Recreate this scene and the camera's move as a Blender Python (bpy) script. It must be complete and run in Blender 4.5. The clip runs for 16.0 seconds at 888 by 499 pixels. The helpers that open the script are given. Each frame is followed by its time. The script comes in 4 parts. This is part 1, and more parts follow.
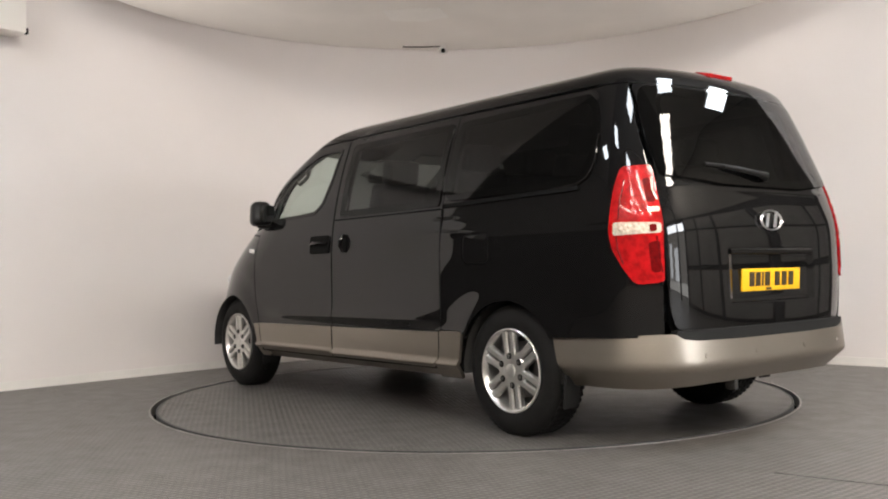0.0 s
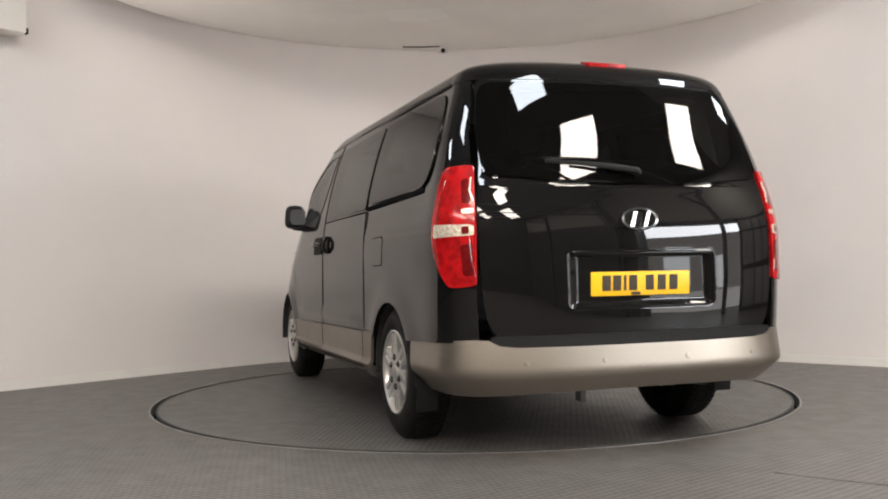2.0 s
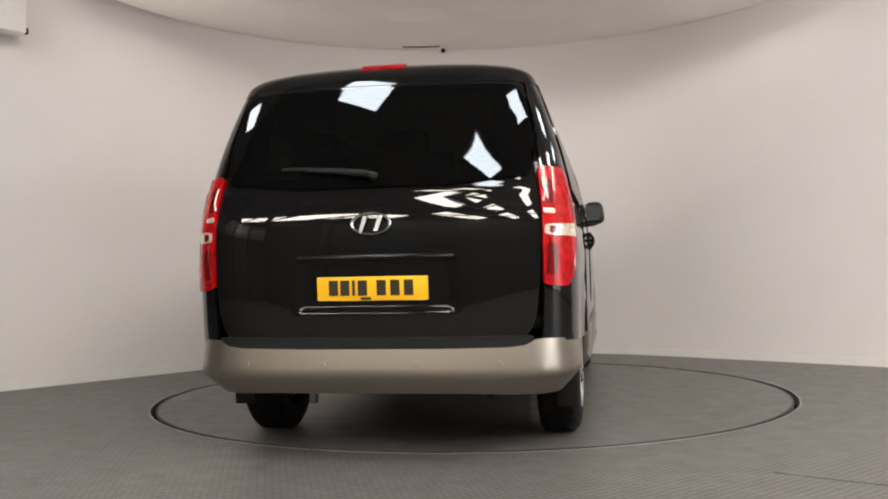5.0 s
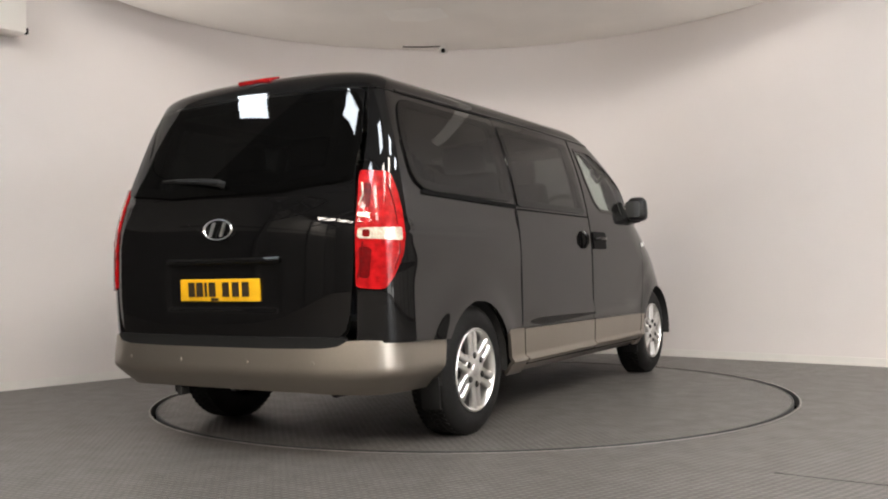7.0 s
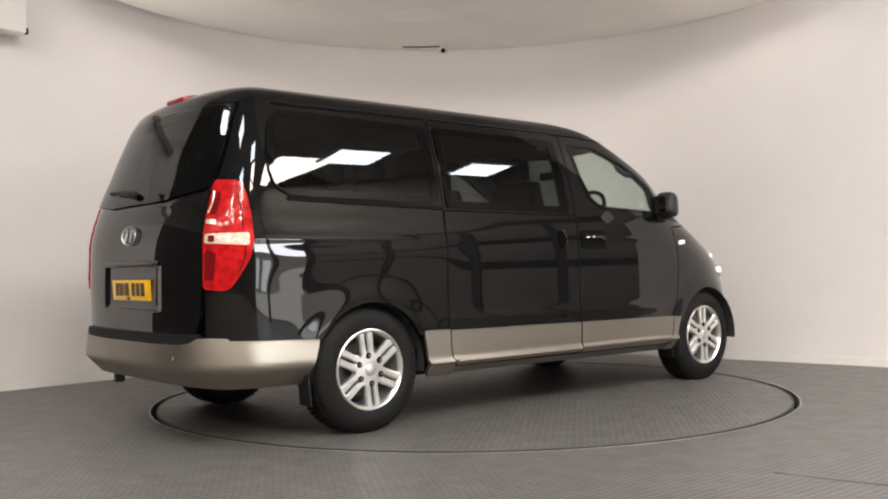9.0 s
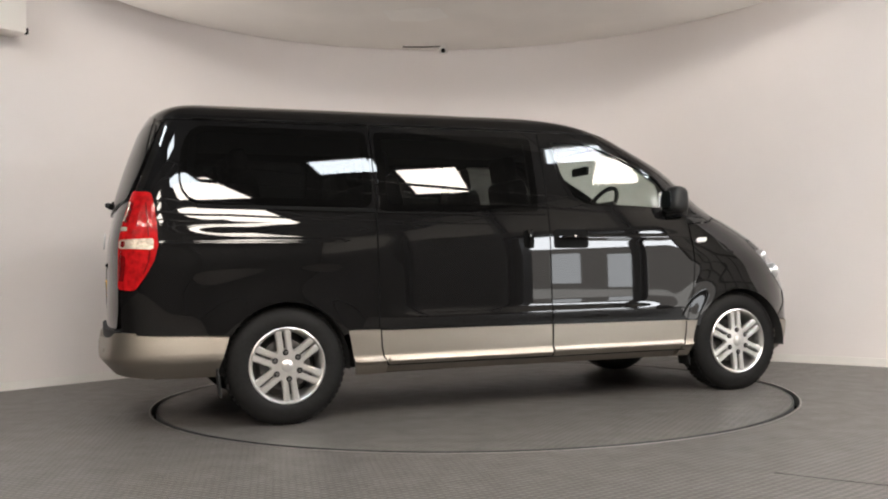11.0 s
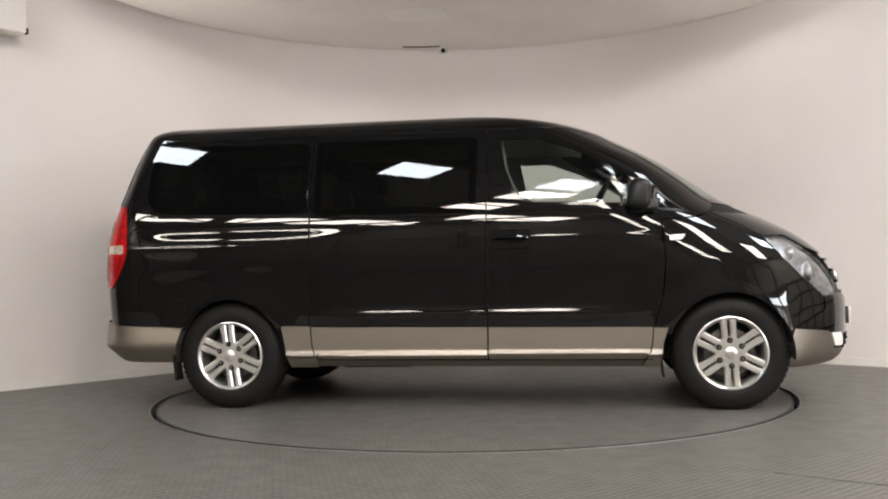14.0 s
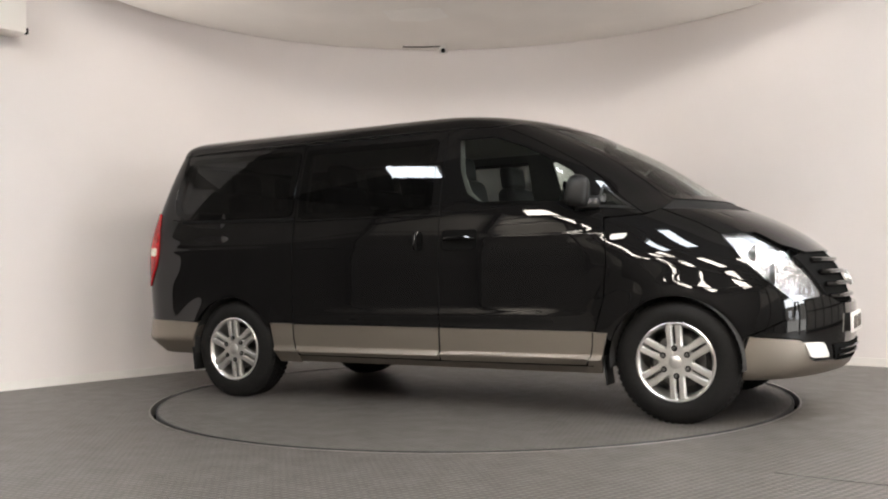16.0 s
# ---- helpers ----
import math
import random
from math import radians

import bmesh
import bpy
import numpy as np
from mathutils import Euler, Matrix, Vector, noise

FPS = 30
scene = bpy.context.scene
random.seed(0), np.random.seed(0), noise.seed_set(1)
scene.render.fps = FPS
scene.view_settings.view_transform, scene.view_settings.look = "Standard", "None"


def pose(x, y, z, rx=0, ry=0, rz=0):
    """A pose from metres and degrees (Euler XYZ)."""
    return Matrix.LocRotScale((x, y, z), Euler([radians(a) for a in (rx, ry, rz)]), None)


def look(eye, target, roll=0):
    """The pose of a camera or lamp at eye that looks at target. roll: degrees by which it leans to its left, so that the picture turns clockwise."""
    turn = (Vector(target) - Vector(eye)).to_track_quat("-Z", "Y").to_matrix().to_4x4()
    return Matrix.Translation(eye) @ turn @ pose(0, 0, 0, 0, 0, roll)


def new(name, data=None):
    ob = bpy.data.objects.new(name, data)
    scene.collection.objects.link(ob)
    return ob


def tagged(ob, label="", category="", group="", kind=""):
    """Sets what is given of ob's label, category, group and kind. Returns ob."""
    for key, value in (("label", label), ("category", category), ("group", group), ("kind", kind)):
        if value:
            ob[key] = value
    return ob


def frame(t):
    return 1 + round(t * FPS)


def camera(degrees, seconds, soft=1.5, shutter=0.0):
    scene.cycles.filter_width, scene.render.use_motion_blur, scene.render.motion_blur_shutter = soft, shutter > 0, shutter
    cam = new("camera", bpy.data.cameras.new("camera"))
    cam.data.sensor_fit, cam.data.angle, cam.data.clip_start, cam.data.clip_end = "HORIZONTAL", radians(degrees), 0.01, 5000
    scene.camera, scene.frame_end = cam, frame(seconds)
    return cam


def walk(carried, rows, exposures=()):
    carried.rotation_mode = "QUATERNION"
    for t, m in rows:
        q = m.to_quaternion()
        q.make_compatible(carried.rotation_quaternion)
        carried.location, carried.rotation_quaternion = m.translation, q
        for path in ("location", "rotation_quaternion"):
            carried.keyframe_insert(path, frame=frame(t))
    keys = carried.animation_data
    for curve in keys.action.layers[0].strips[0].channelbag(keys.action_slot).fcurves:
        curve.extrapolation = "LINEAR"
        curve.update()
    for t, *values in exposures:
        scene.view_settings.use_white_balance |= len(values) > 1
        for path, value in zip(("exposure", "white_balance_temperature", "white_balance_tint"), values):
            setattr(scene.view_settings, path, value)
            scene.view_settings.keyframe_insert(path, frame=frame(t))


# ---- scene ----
from mathutils.geometry import delaunay_2d_cdt

cam = camera(51.11, 16.0, soft=2.0)
EYE = (0.0, -6.744, 0.895)
CAM_POSE = look(EYE, (-0.2688, 3.2501, 1.1074), -1.116)
walk(cam, [(0.0, CAM_POSE), (16.0, CAM_POSE)],
     exposures=[(0.0, 0.955), (1.0, 0.88), (1.5, 0.83), (2.5, 0.77), (3.5, 0.70), (4.8, 0.74), (6.5, 0.85), (7.5, 0.92), (9.0, 0.98), (11.5, 0.86), (12.5, 0.86), (13.5, 0.90),
                (14.5, 0.91), (15.5, 0.99), (16.0, 1.03)])

# ---- world and exposure ----
world = bpy.data.worlds.new("world")
scene.world = world
world.use_nodes = True
sky = world.node_tree.nodes.new("ShaderNodeTexSky")
sky.sky_type, sky.sun_disc, sky.sun_elevation = "NISHITA", False, radians(35)
world.node_tree.links.new(sky.outputs["Color"], world.node_tree.nodes["Background"].inputs["Color"])
world.node_tree.nodes["Background"].inputs["Strength"].default_value = 0.1

PANEL_WATTS = 20.0      # radiance of the square ceiling panels
STRIP_WATTS = 26.0      # radiance of the rooflights
FILL_WATTS = 200.0     # each added fill spot for the studio wall
DOOR_GLOW = 17.0         # radiance of the daylight outside the open door
TURN_START, TURN_RATE = 130.64, -9.872   # heading of the van at the start, degrees a second
VAN_CENTRE = (1.496, -0.086)             # turntable axis in the van's space

# ---- materials ----


def material(name, base, rough=0.5, metal=0.0, coat=0.0, spec=0.5, grain=None, bump=None, tint=None, rough_var=0.0):
    """Principled material. grain: (scale, amount) of colour variation; tint: (scale, colour, amount) of large stains; bump: (scale, strength)."""
    m = bpy.data.materials.new(name)
    m.use_nodes = True
    nt = m.node_tree
    p = nt.nodes["Principled BSDF"]
    p.inputs["Base Color"].default_value = (*base, 1)
    p.inputs["Roughness"].default_value = rough
    p.inputs["Metallic"].default_value = metal
    p.inputs["Coat Weight"].default_value = coat
    p.inputs["Coat IOR"].default_value = 1.4
    p.inputs["Coat Roughness"].default_value = 0.02
    p.inputs["Specular IOR Level"].default_value = spec
    co = nt.nodes.new("ShaderNodeTexCoord")
    colour = None

    def noise_at(scale, detail=4):
        n = nt.nodes.new("ShaderNodeTexNoise")
        n.inputs["Scale"].default_value, n.inputs["Detail"].default_value = scale, detail
        nt.links.new(co.outputs["Object"], n.inputs["Vector"])
        return n

    def mix(a, b, fac):
        k = nt.nodes.new("ShaderNodeMix")
        k.data_type = "RGBA"
        for sock, val in ((k.inputs[6], a), (k.inputs[7], b)):
            if hasattr(val, "is_linked"):
                nt.links.new(val, sock)
            else:
                sock.default_value = (*val, 1)
        nt.links.new(fac, k.inputs[0])
        return k.outputs[2]

    def ramp(src, lo, hi, amount=1.0):
        k = nt.nodes.new("ShaderNodeMapRange")
        k.inputs[1].default_value, k.inputs[2].default_value, k.inputs[4].default_value = lo, hi, amount
        nt.links.new(src, k.inputs[0])
        return k.outputs[0]

    if tint:
        colour = mix(base, tint[1], ramp(noise_at(tint[0]).outputs["Fac"], 0.42, 0.7, tint[2]))
    if grain:
        dark = tuple(c * (1 - grain[1]) for c in base)
        colour = mix(colour if colour else base, dark, ramp(noise_at(grain[0], 6).outputs["Fac"], 0.35, 0.65, 0.8))
    if colour:
        nt.links.new(colour, p.inputs["Base Color"])
    if rough_var:
        k = ramp(noise_at(7).outputs["Fac"], 0.3, 0.7)
        r = nt.nodes.new("ShaderNodeMapRange")
        r.inputs[3].default_value, r.inputs[4].default_value = max(rough - rough_var, 0.02), rough + rough_var
        nt.links.new(k, r.inputs[0])
        nt.links.new(r.outputs[0], p.inputs["Roughness"])
    if bump:
        b = nt.nodes.new("ShaderNodeBump")
        b.inputs["Strength"].default_value, b.inputs["Distance"].default_value = bump[1], bump[2] if len(bump) > 2 else 0.01
        nt.links.new(noise_at(bump[0]).outputs["Fac"], b.inputs["Height"])
        nt.links.new(b.outputs["Normal"], p.inputs["Normal"])
    return m


def tread_material(name, base, worn):
    """Rubber matting with small raised studs in diagonal rows, worn paler on top."""
    m = material(name, base, 0.42, grain=(55, 0.3), tint=(0.9, worn, 0.3), rough_var=0.05)
    nt = m.node_tree
    p = nt.nodes["Principled BSDF"]
    co = nt.nodes.new("ShaderNodeTexCoord")
    mp = nt.nodes.new("ShaderNodeMapping")
    mp.inputs["Rotation"].default_value = (0, 0, radians(37))
    mp.inputs["Scale"].default_value = (1, 1.5, 1)
    nt.links.new(co.outputs["Object"], mp.inputs["Vector"])
    v = nt.nodes.new("ShaderNodeTexVoronoi")
    v.inputs["Scale"].default_value, v.inputs["Randomness"].default_value = 22, 0.0
    nt.links.new(mp.outputs[0], v.inputs["Vector"])
    r = nt.nodes.new("ShaderNodeMapRange")
    r.inputs[1].default_value, r.inputs[2].default_value, r.inputs[3].default_value, r.inputs[4].default_value = 0.2, 0.38, 1, 0
    nt.links.new(v.outputs["Distance"], r.inputs[0])
    b = nt.nodes.new("ShaderNodeBump")
    b.inputs["Strength"].default_value, b.inputs["Distance"].default_value = 0.9, 0.004
    nt.links.new(r.outputs[0], b.inputs["Height"])
    nt.links.new(b.outputs["Normal"], p.inputs["Normal"])
    k = nt.nodes.new("ShaderNodeMix")
    k.data_type, k.blend_type = "RGBA", "MULTIPLY"
    k.inputs[0].default_value = 1.0
    g = nt.nodes.new("ShaderNodeMapRange")
    g.inputs[3].default_value, g.inputs[4].default_value = 0.6, 1.3
    nt.links.new(r.outputs[0], g.inputs[0])
    nt.links.new(p.inputs["Base Color"].links[0].from_socket, k.inputs[6])
    nt.links.new(g.outputs[0], k.inputs[7])
    nt.links.new(k.outputs[2], p.inputs["Base Color"])
    return m


def glass_material(name, tint, gloss_tint=0.9, black_lift=0.012):
    m = bpy.data.materials.new(name)
    m.use_nodes = True
    nt = m.node_tree
    nt.nodes.remove(nt.nodes["Principled BSDF"])
    out = nt.nodes["Material Output"]
    tr, gl, lw, mx = (nt.nodes.new(k) for k in ("ShaderNodeBsdfTransparent", "ShaderNodeBsdfGlossy", "ShaderNodeLayerWeight", "ShaderNodeMixShader"))
    pw, ma = nt.nodes.new("ShaderNodeMath"), nt.nodes.new("ShaderNodeMath")
    pw.operation, ma.operation = "POWER", "MULTIPLY_ADD"
    pw.inputs[1].default_value, ma.inputs[1].default_value, ma.inputs[2].default_value = 5.0, 0.72, 0.032
    tr.inputs[0].default_value = (*tint, 1)
    gl.inputs[0].default_value = (gloss_tint,) * 3 + (1,)
    gl.inputs["Roughness"].default_value = 0.01
    # pale diffuse share that paints a lifted black level into the glass
    df, lift_mix = nt.nodes.new("ShaderNodeBsdfDiffuse"), nt.nodes.new("ShaderNodeMixShader")
    df.inputs[0].default_value = (0.2, 0.195, 0.19, 1)
    lift_mix.inputs[0].default_value = black_lift
    nt.links.new(tr.outputs[0], lift_mix.inputs[1])
    nt.links.new(df.outputs[0], lift_mix.inputs[2])
    for a, b in ((lw.outputs["Facing"], pw.inputs[0]), (pw.outputs[0], ma.inputs[0]), (ma.outputs[0], mx.inputs[0]), (lift_mix.outputs[0], mx.inputs[1]),
                 (gl.outputs[0], mx.inputs[2]), (mx.outputs[0], out.inputs[0])):
        nt.links.new(a, b)
    return m


def glow_material(name, colour, strength):
    m = bpy.data.materials.new(name)
    m.use_nodes = True
    nt = m.node_tree
    nt.nodes.remove(nt.nodes["Principled BSDF"])
    e = nt.nodes.new("ShaderNodeEmission")
    e.inputs[0].default_value, e.inputs[1].default_value = (*colour, 1), strength
    nt.links.new(e.outputs[0], nt.nodes["Material Output"].inputs[0])
    return m


WALL = material("painted_wall", (0.76, 0.71, 0.69), 0.75, grain=(2.2, 0.03), tint=(0.5, (0.72, 0.66, 0.625), 0.6), bump=(90, 0.06))
SOFFIT = material("soffit_paint", (0.79, 0.75, 0.705), 0.7, grain=(1.5, 0.08), tint=(0.8, (0.70, 0.66, 0.615), 0.7), bump=(4, 0.1))
TRIM_WHITE = material("white_trim", (0.8, 0.77, 0.73), 0.5, grain=(8, 0.06))
SKIRTING = material("white_skirting", (0.78, 0.75, 0.71), 0.45, grain=(6, 0.08))
MAT_FLOOR = tread_material("studded_matting", (0.142, 0.130, 0.121), (0.185, 0.169, 0.156))
MAT_TABLE = tread_material("turntable_matting", (0.134, 0.124, 0.116), (0.178, 0.163, 0.151))
STEEL = material("worn_steel", (0.45, 0.43, 0.41), 0.4, metal=0.9, grain=(30, 0.3), rough_var=0.12)
PIT = material("dark_gap", (0.01, 0.01, 0.01), 0.95, spec=0.0)
DARK_WALL = material("dark_sheet", (0.045, 0.043, 0.041), 0.8, grain=(3, 0.2))
PALE_SHEET = material("pale_sheet", (0.4, 0.385, 0.365), 0.75, grain=(3, 0.15))
WHITE_SHEET = material("white_sheet", (0.72, 0.70, 0.67), 0.75, grain=(3, 0.1))
DARK_ROOF = material("dark_roof", (0.07, 0.068, 0.064), 0.8, grain=(3, 0.2))
GIRDER = material("girder_paint", (0.05, 0.05, 0.052), 0.6, grain=(9, 0.2))
PANEL_GLOW = glow_material("panel_glow", (0.86, 0.93, 1.0), PANEL_WATTS)
DAYLIGHT = glow_material("daylight", (0.93, 0.96, 1.0), DOOR_GLOW)
# made-up glows outside the door, patterning its reflection in the van
MID_GLOW = glow_material("mid_glow_sheet", (1.0, 0.93, 0.86), DOOR_GLOW * 0.06)
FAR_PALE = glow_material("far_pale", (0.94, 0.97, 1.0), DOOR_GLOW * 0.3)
GROUND_GLOW = glow_material("ground_glow", (1.0, 0.97, 0.92), DOOR_GLOW * 0.16)
ROOFLIGHT_GLOW = glow_material("rooflight_glow", (1.0, 0.91, 0.81), STRIP_WATTS)

PAINT = material("black_paint", (0.0042, 0.004, 0.0041), 0.45, coat=1.0, spec=0.02)
CLADDING = material("pewter_paint", (0.31, 0.275, 0.236), 0.38, metal=0.9, coat=0.04, grain=(260, 0.1), rough_var=0.02)
PLASTIC = material("black_plastic", (0.012, 0.012, 0.012), 0.6, spec=0.2, grain=(120, 0.3), bump=(350, 0.1, 0.002))
GLOSS_PLASTIC = material("gloss_black", (0.005, 0.005, 0.005), 0.06, spec=0.3)
RECESS_SHADE = material("recess_shade", (0.004, 0.004, 0.004), 0.5, spec=0.05)
MIRROR_SHELL = material("mirror_shell", (0.018, 0.018, 0.018), 0.28, spec=0.2, grain=(60, 0.2))
RUBBER = material("tyre_rubber", (0.011, 0.0106, 0.0104), 0.55, spec=0.12, grain=(60, 0.3), bump=(160, 0.15, 0.003), rough_var=0.12)
ALLOY = material("alloy", (0.68, 0.665, 0.64), 0.28, metal=0.9, coat=0.3, grain=(40, 0.06))
ALLOY_DARK = material("alloy_barrel", (0.16, 0.155, 0.15), 0.45, metal=0.8, grain=(40, 0.2))
CHROME = material("chrome", (0.85, 0.85, 0.86), 0.3, metal=1.0)
RED_LENS = material("red_lens", (0.45, 0.006, 0.008), 0.25, coat=0.6, spec=0.15, grain=(28, 0.55), bump=(40, 0.12, 0.006))
LAMP_DARK = material("lamp_chamber", (0.14, 0.002, 0.003), 0.2, coat=0.8, spec=0.2, grain=(40, 0.4))
CLEAR_LENS = material("clear_lens", (0.85, 0.72, 0.58), 0.12, metal=0.35, coat=1.0, grain=(70, 0.55), bump=(60, 0.6, 0.006))
REPEATER_LENS = material("repeater_lens", (0.82, 0.81, 0.79), 0.15, coat=0.6, grain=(60, 0.2))
HEAD_LENS = glass_material("headlamp_lens", (0.93, 0.94, 0.95))
HEAD_BOWL = material("headlamp_reflector", (0.46, 0.46, 0.47), 0.26, metal=0.85, grain=(30, 0.4), bump=(38, 0.8, 0.008))
PLATE_YELLOW = material("yellow_plate", (0.86, 0.47, 0.01), 0.35, grain=(25, 0.06))
PLATE_INK = material("plate_ink", (0.03, 0.02, 0.01), 0.4)
GLASS_CLEAR = glass_material("window_glass", (0.72, 0.78, 0.75))
GLASS_DARK = glass_material("privacy_glass", (0.05, 0.055, 0.055))
GLASS_MID = glass_material("tinted_glass", (0.085, 0.09, 0.088))
MIRROR = material("mirror_glass", (0.4, 0.43, 0.45), 0.02, metal=1.0)
LINER = material("cabin_lining", (0.13, 0.126, 0.12), 0.8, grain=(80, 0.2))
HEADLINER = material("headliner", (0.5, 0.49, 0.46), 0.9, grain=(90, 0.15))
CLOTH = material("seat_cloth", (0.045, 0.045, 0.047), 0.85, grain=(150, 0.3), bump=(300, 0.2, 0.003))
UNDER = material("underbody", (0.025, 0.024, 0.023), 0.8, grain=(12, 0.4))
SIGN_WHITE = material("white_plastic", (0.72, 0.70, 0.67), 0.4, grain=(20, 0.05))

# ---- mesh helpers ----


def part(name, bm, mat, parent=None, label="", smooth=True):
    """Links a bmesh as one mesh object under parent."""
    me = bpy.data.meshes.new(name)
    bm.to_mesh(me)
    bm.free()
    if smooth:
        me.polygons.foreach_set("use_smooth", [True] * len(me.polygons))
        me.set_sharp_from_angle(angle=radians(40))
    me.materials.append(mat)
    ob = new(name, me)
    ob.parent = parent
    if label:
        ob["label"] = label
    return ob


def thing(name, label, category, group="", kind="", at=(0, 0, 0)):
    ob = new(name)
    ob.location = at
    return tagged(ob, label, category, group, kind)


def box(sx, sy, sz, at=(0, 0, 0), bevel=0.0, turn=None, bm=None, taper=None, segments=2):
    """A bevelled box round at. taper: scale of its upper face in x and y."""
    own = bmesh.new()
    bmesh.ops.create_cube(own, size=1.0)
    for v in own.verts:
        k = taper if taper and v.co.z > 0 else (1, 1)
        v.co = (v.co.x * sx * k[0], v.co.y * sy * k[1], v.co.z * sz)
    if bevel:
        bmesh.ops.bevel(own, geom=own.edges[:], offset=bevel, segments=segments, profile=0.6, affect="EDGES")
    m = Matrix.Translation(at) @ (turn or Matrix())
    own.transform(m)
    if bm is None:
        return own
    tmp = bpy.data.meshes.new("tmp")
    own.to_mesh(tmp)
    own.free()
    bm.from_mesh(tmp)
    bpy.data.meshes.remove(tmp)
    return bm


def lathe(profile, axis="Y", steps=48, closed=False):
    """Turns (radius, along) points round an axis."""
    bm = bmesh.new()
    rings = []
    for k in range(steps):
        a = 2 * math.pi * k / steps
        ring = []
        for r, s in profile:
            c, d = r * math.cos(a), r * math.sin(a)
            ring.append(bm.verts.new({"Y": (c, s, d), "Z": (c, d, s), "X": (s, c, d)}[axis]))
        rings.append(ring)
    n = len(profile)
    for k in range(steps):
        a, b = rings[k], rings[(k + 1) % steps]
        for i in range(n if closed else n - 1):
            j = (i + 1) % n
            bm.faces.new((a[i], a[j], b[j], b[i]))
    bmesh.ops.remove_doubles(bm, verts=bm.verts[:], dist=1e-5)
    bmesh.ops.recalc_face_normals(bm, faces=bm.faces[:])
    return bm


def tube(points, radius, sides=8, bm=None):
    """A round bar along points; radius may be a list."""
    bm = bm or bmesh.new()
    pts = [Vector(p) for p in points]
    rad = radius if isinstance(radius, (list, tuple)) else [radius] * len(pts)
    prev = None
    for i, p in enumerate(pts):
        d = (pts[min(i + 1, len(pts) - 1)] - pts[max(i - 1, 0)]).normalized()
        a = d.orthogonal().normalized() if prev is None else (prev - d * prev.dot(d)).normalized()
        prev = a
        b = d.cross(a)
        ring = [bm.verts.new(p + (a * math.cos(2 * math.pi * k / sides) + b * math.sin(2 * math.pi * k / sides)) * rad[i]) for k in range(sides)]
        if i:
            for k in range(sides):
                bm.faces.new((last[k], last[(k + 1) % sides], ring[(k + 1) % sides], ring[k]))
        else:
            bm.faces.new(ring[::-1])
        last = ring
    bm.faces.new(last)
    bmesh.ops.recalc_face_normals(bm, faces=bm.faces[:])
    return bm


def extrude_outline(pts, lift, m):
    """A plate with the 2D outline pts, lift thick, in the pose m."""
    bm = bmesh.new()
    lo = [bm.verts.new((x, y, 0)) for x, y in pts]
    hi = [bm.verts.new((x, y, lift)) for x, y in pts]
    bm.faces.new(lo[::-1])
    bm.faces.new(hi)
    for i in range(len(pts)):
        j = (i + 1) % len(pts)
        bm.faces.new((lo[i], lo[j], hi[j], hi[i]))
    bmesh.ops.recalc_face_normals(bm, faces=bm.faces[:])
    bm.transform(m)
    return bm


# ---- the studio: rounded corner of two walls, turntable, hanging disc ----
TABLE_R = 2.183
LEFT_N, RIGHT_N = radians(139.0), radians(50.7)
WALL_R = 3.13
WALL_H = 6.15
REACH_L, REACH_R = 3.45, 3.56


def wall_line(offset=0.0):
    """Plan of the wall's face, from the end of one straight wall over the rounded corner to the other."""
    r = WALL_R + offset
    pts = []
    tl = Vector((-math.sin(LEFT_N), math.cos(LEFT_N)))
    tr = Vector((math.sin(RIGHT_N), -math.cos(RIGHT_N)))
    a = Vector((math.cos(LEFT_N), math.sin(LEFT_N))) * r
    b = Vector((math.cos(RIGHT_N), math.sin(RIGHT_N))) * r
    for k in range(14, 0, -1):
        pts.append(a + tl * REACH_L * k / 14)
    for k in range(41):
        t = LEFT_N + (RIGHT_N - LEFT_N) * k / 40
        pts.append(Vector((math.cos(t), math.sin(t))) * r)
    for k in range(1, 15):
        pts.append(b + tr * REACH_R * k / 14)
    return pts


def wall_strip(z0, z1, inner, outer):
    """A strip of wall between two heights and two offsets from the wall's face."""
    bm = bmesh.new()
    ins, outs = wall_line(inner), wall_line(outer)
    rows = [[bm.verts.new((p.x, p.y, z)) for p in line] for line, z in ((ins, z0), (ins, z1), (outs, z1), (outs, z0))]
    for a, b in ((0, 1), (1, 2), (2, 3), (3, 0)):
        for i in range(len(ins) - 1):
            bm.faces.new((rows[a][i], rows[a][i + 1], rows[b][i + 1], rows[b][i]))
    bm.faces.new([r[0] for r in rows])
    bm.faces.new([r[-1] for r in rows][::-1])
    bmesh.ops.recalc_face_normals(bm, faces=bm.faces[:])
    return bm


def ring_plate(r0, r1, z0, z1, steps=160):
    return lathe([(r0, z0), (r1, z0), (r1, z1), (r0, z1)], "Z", steps, True)


wall = tagged(part("wall_studio", wall_strip(0.0, WALL_H, 0.0, 0.2), WALL), "off-white painted studio wall curving round the corner", "wall", kind="structure")
skirt = tagged(part("baseboard", wall_strip(0.0, 0.07, -0.012, -0.001), SKIRTING), "thin white skirting along the curved studio wall", "skirting", kind="structure")

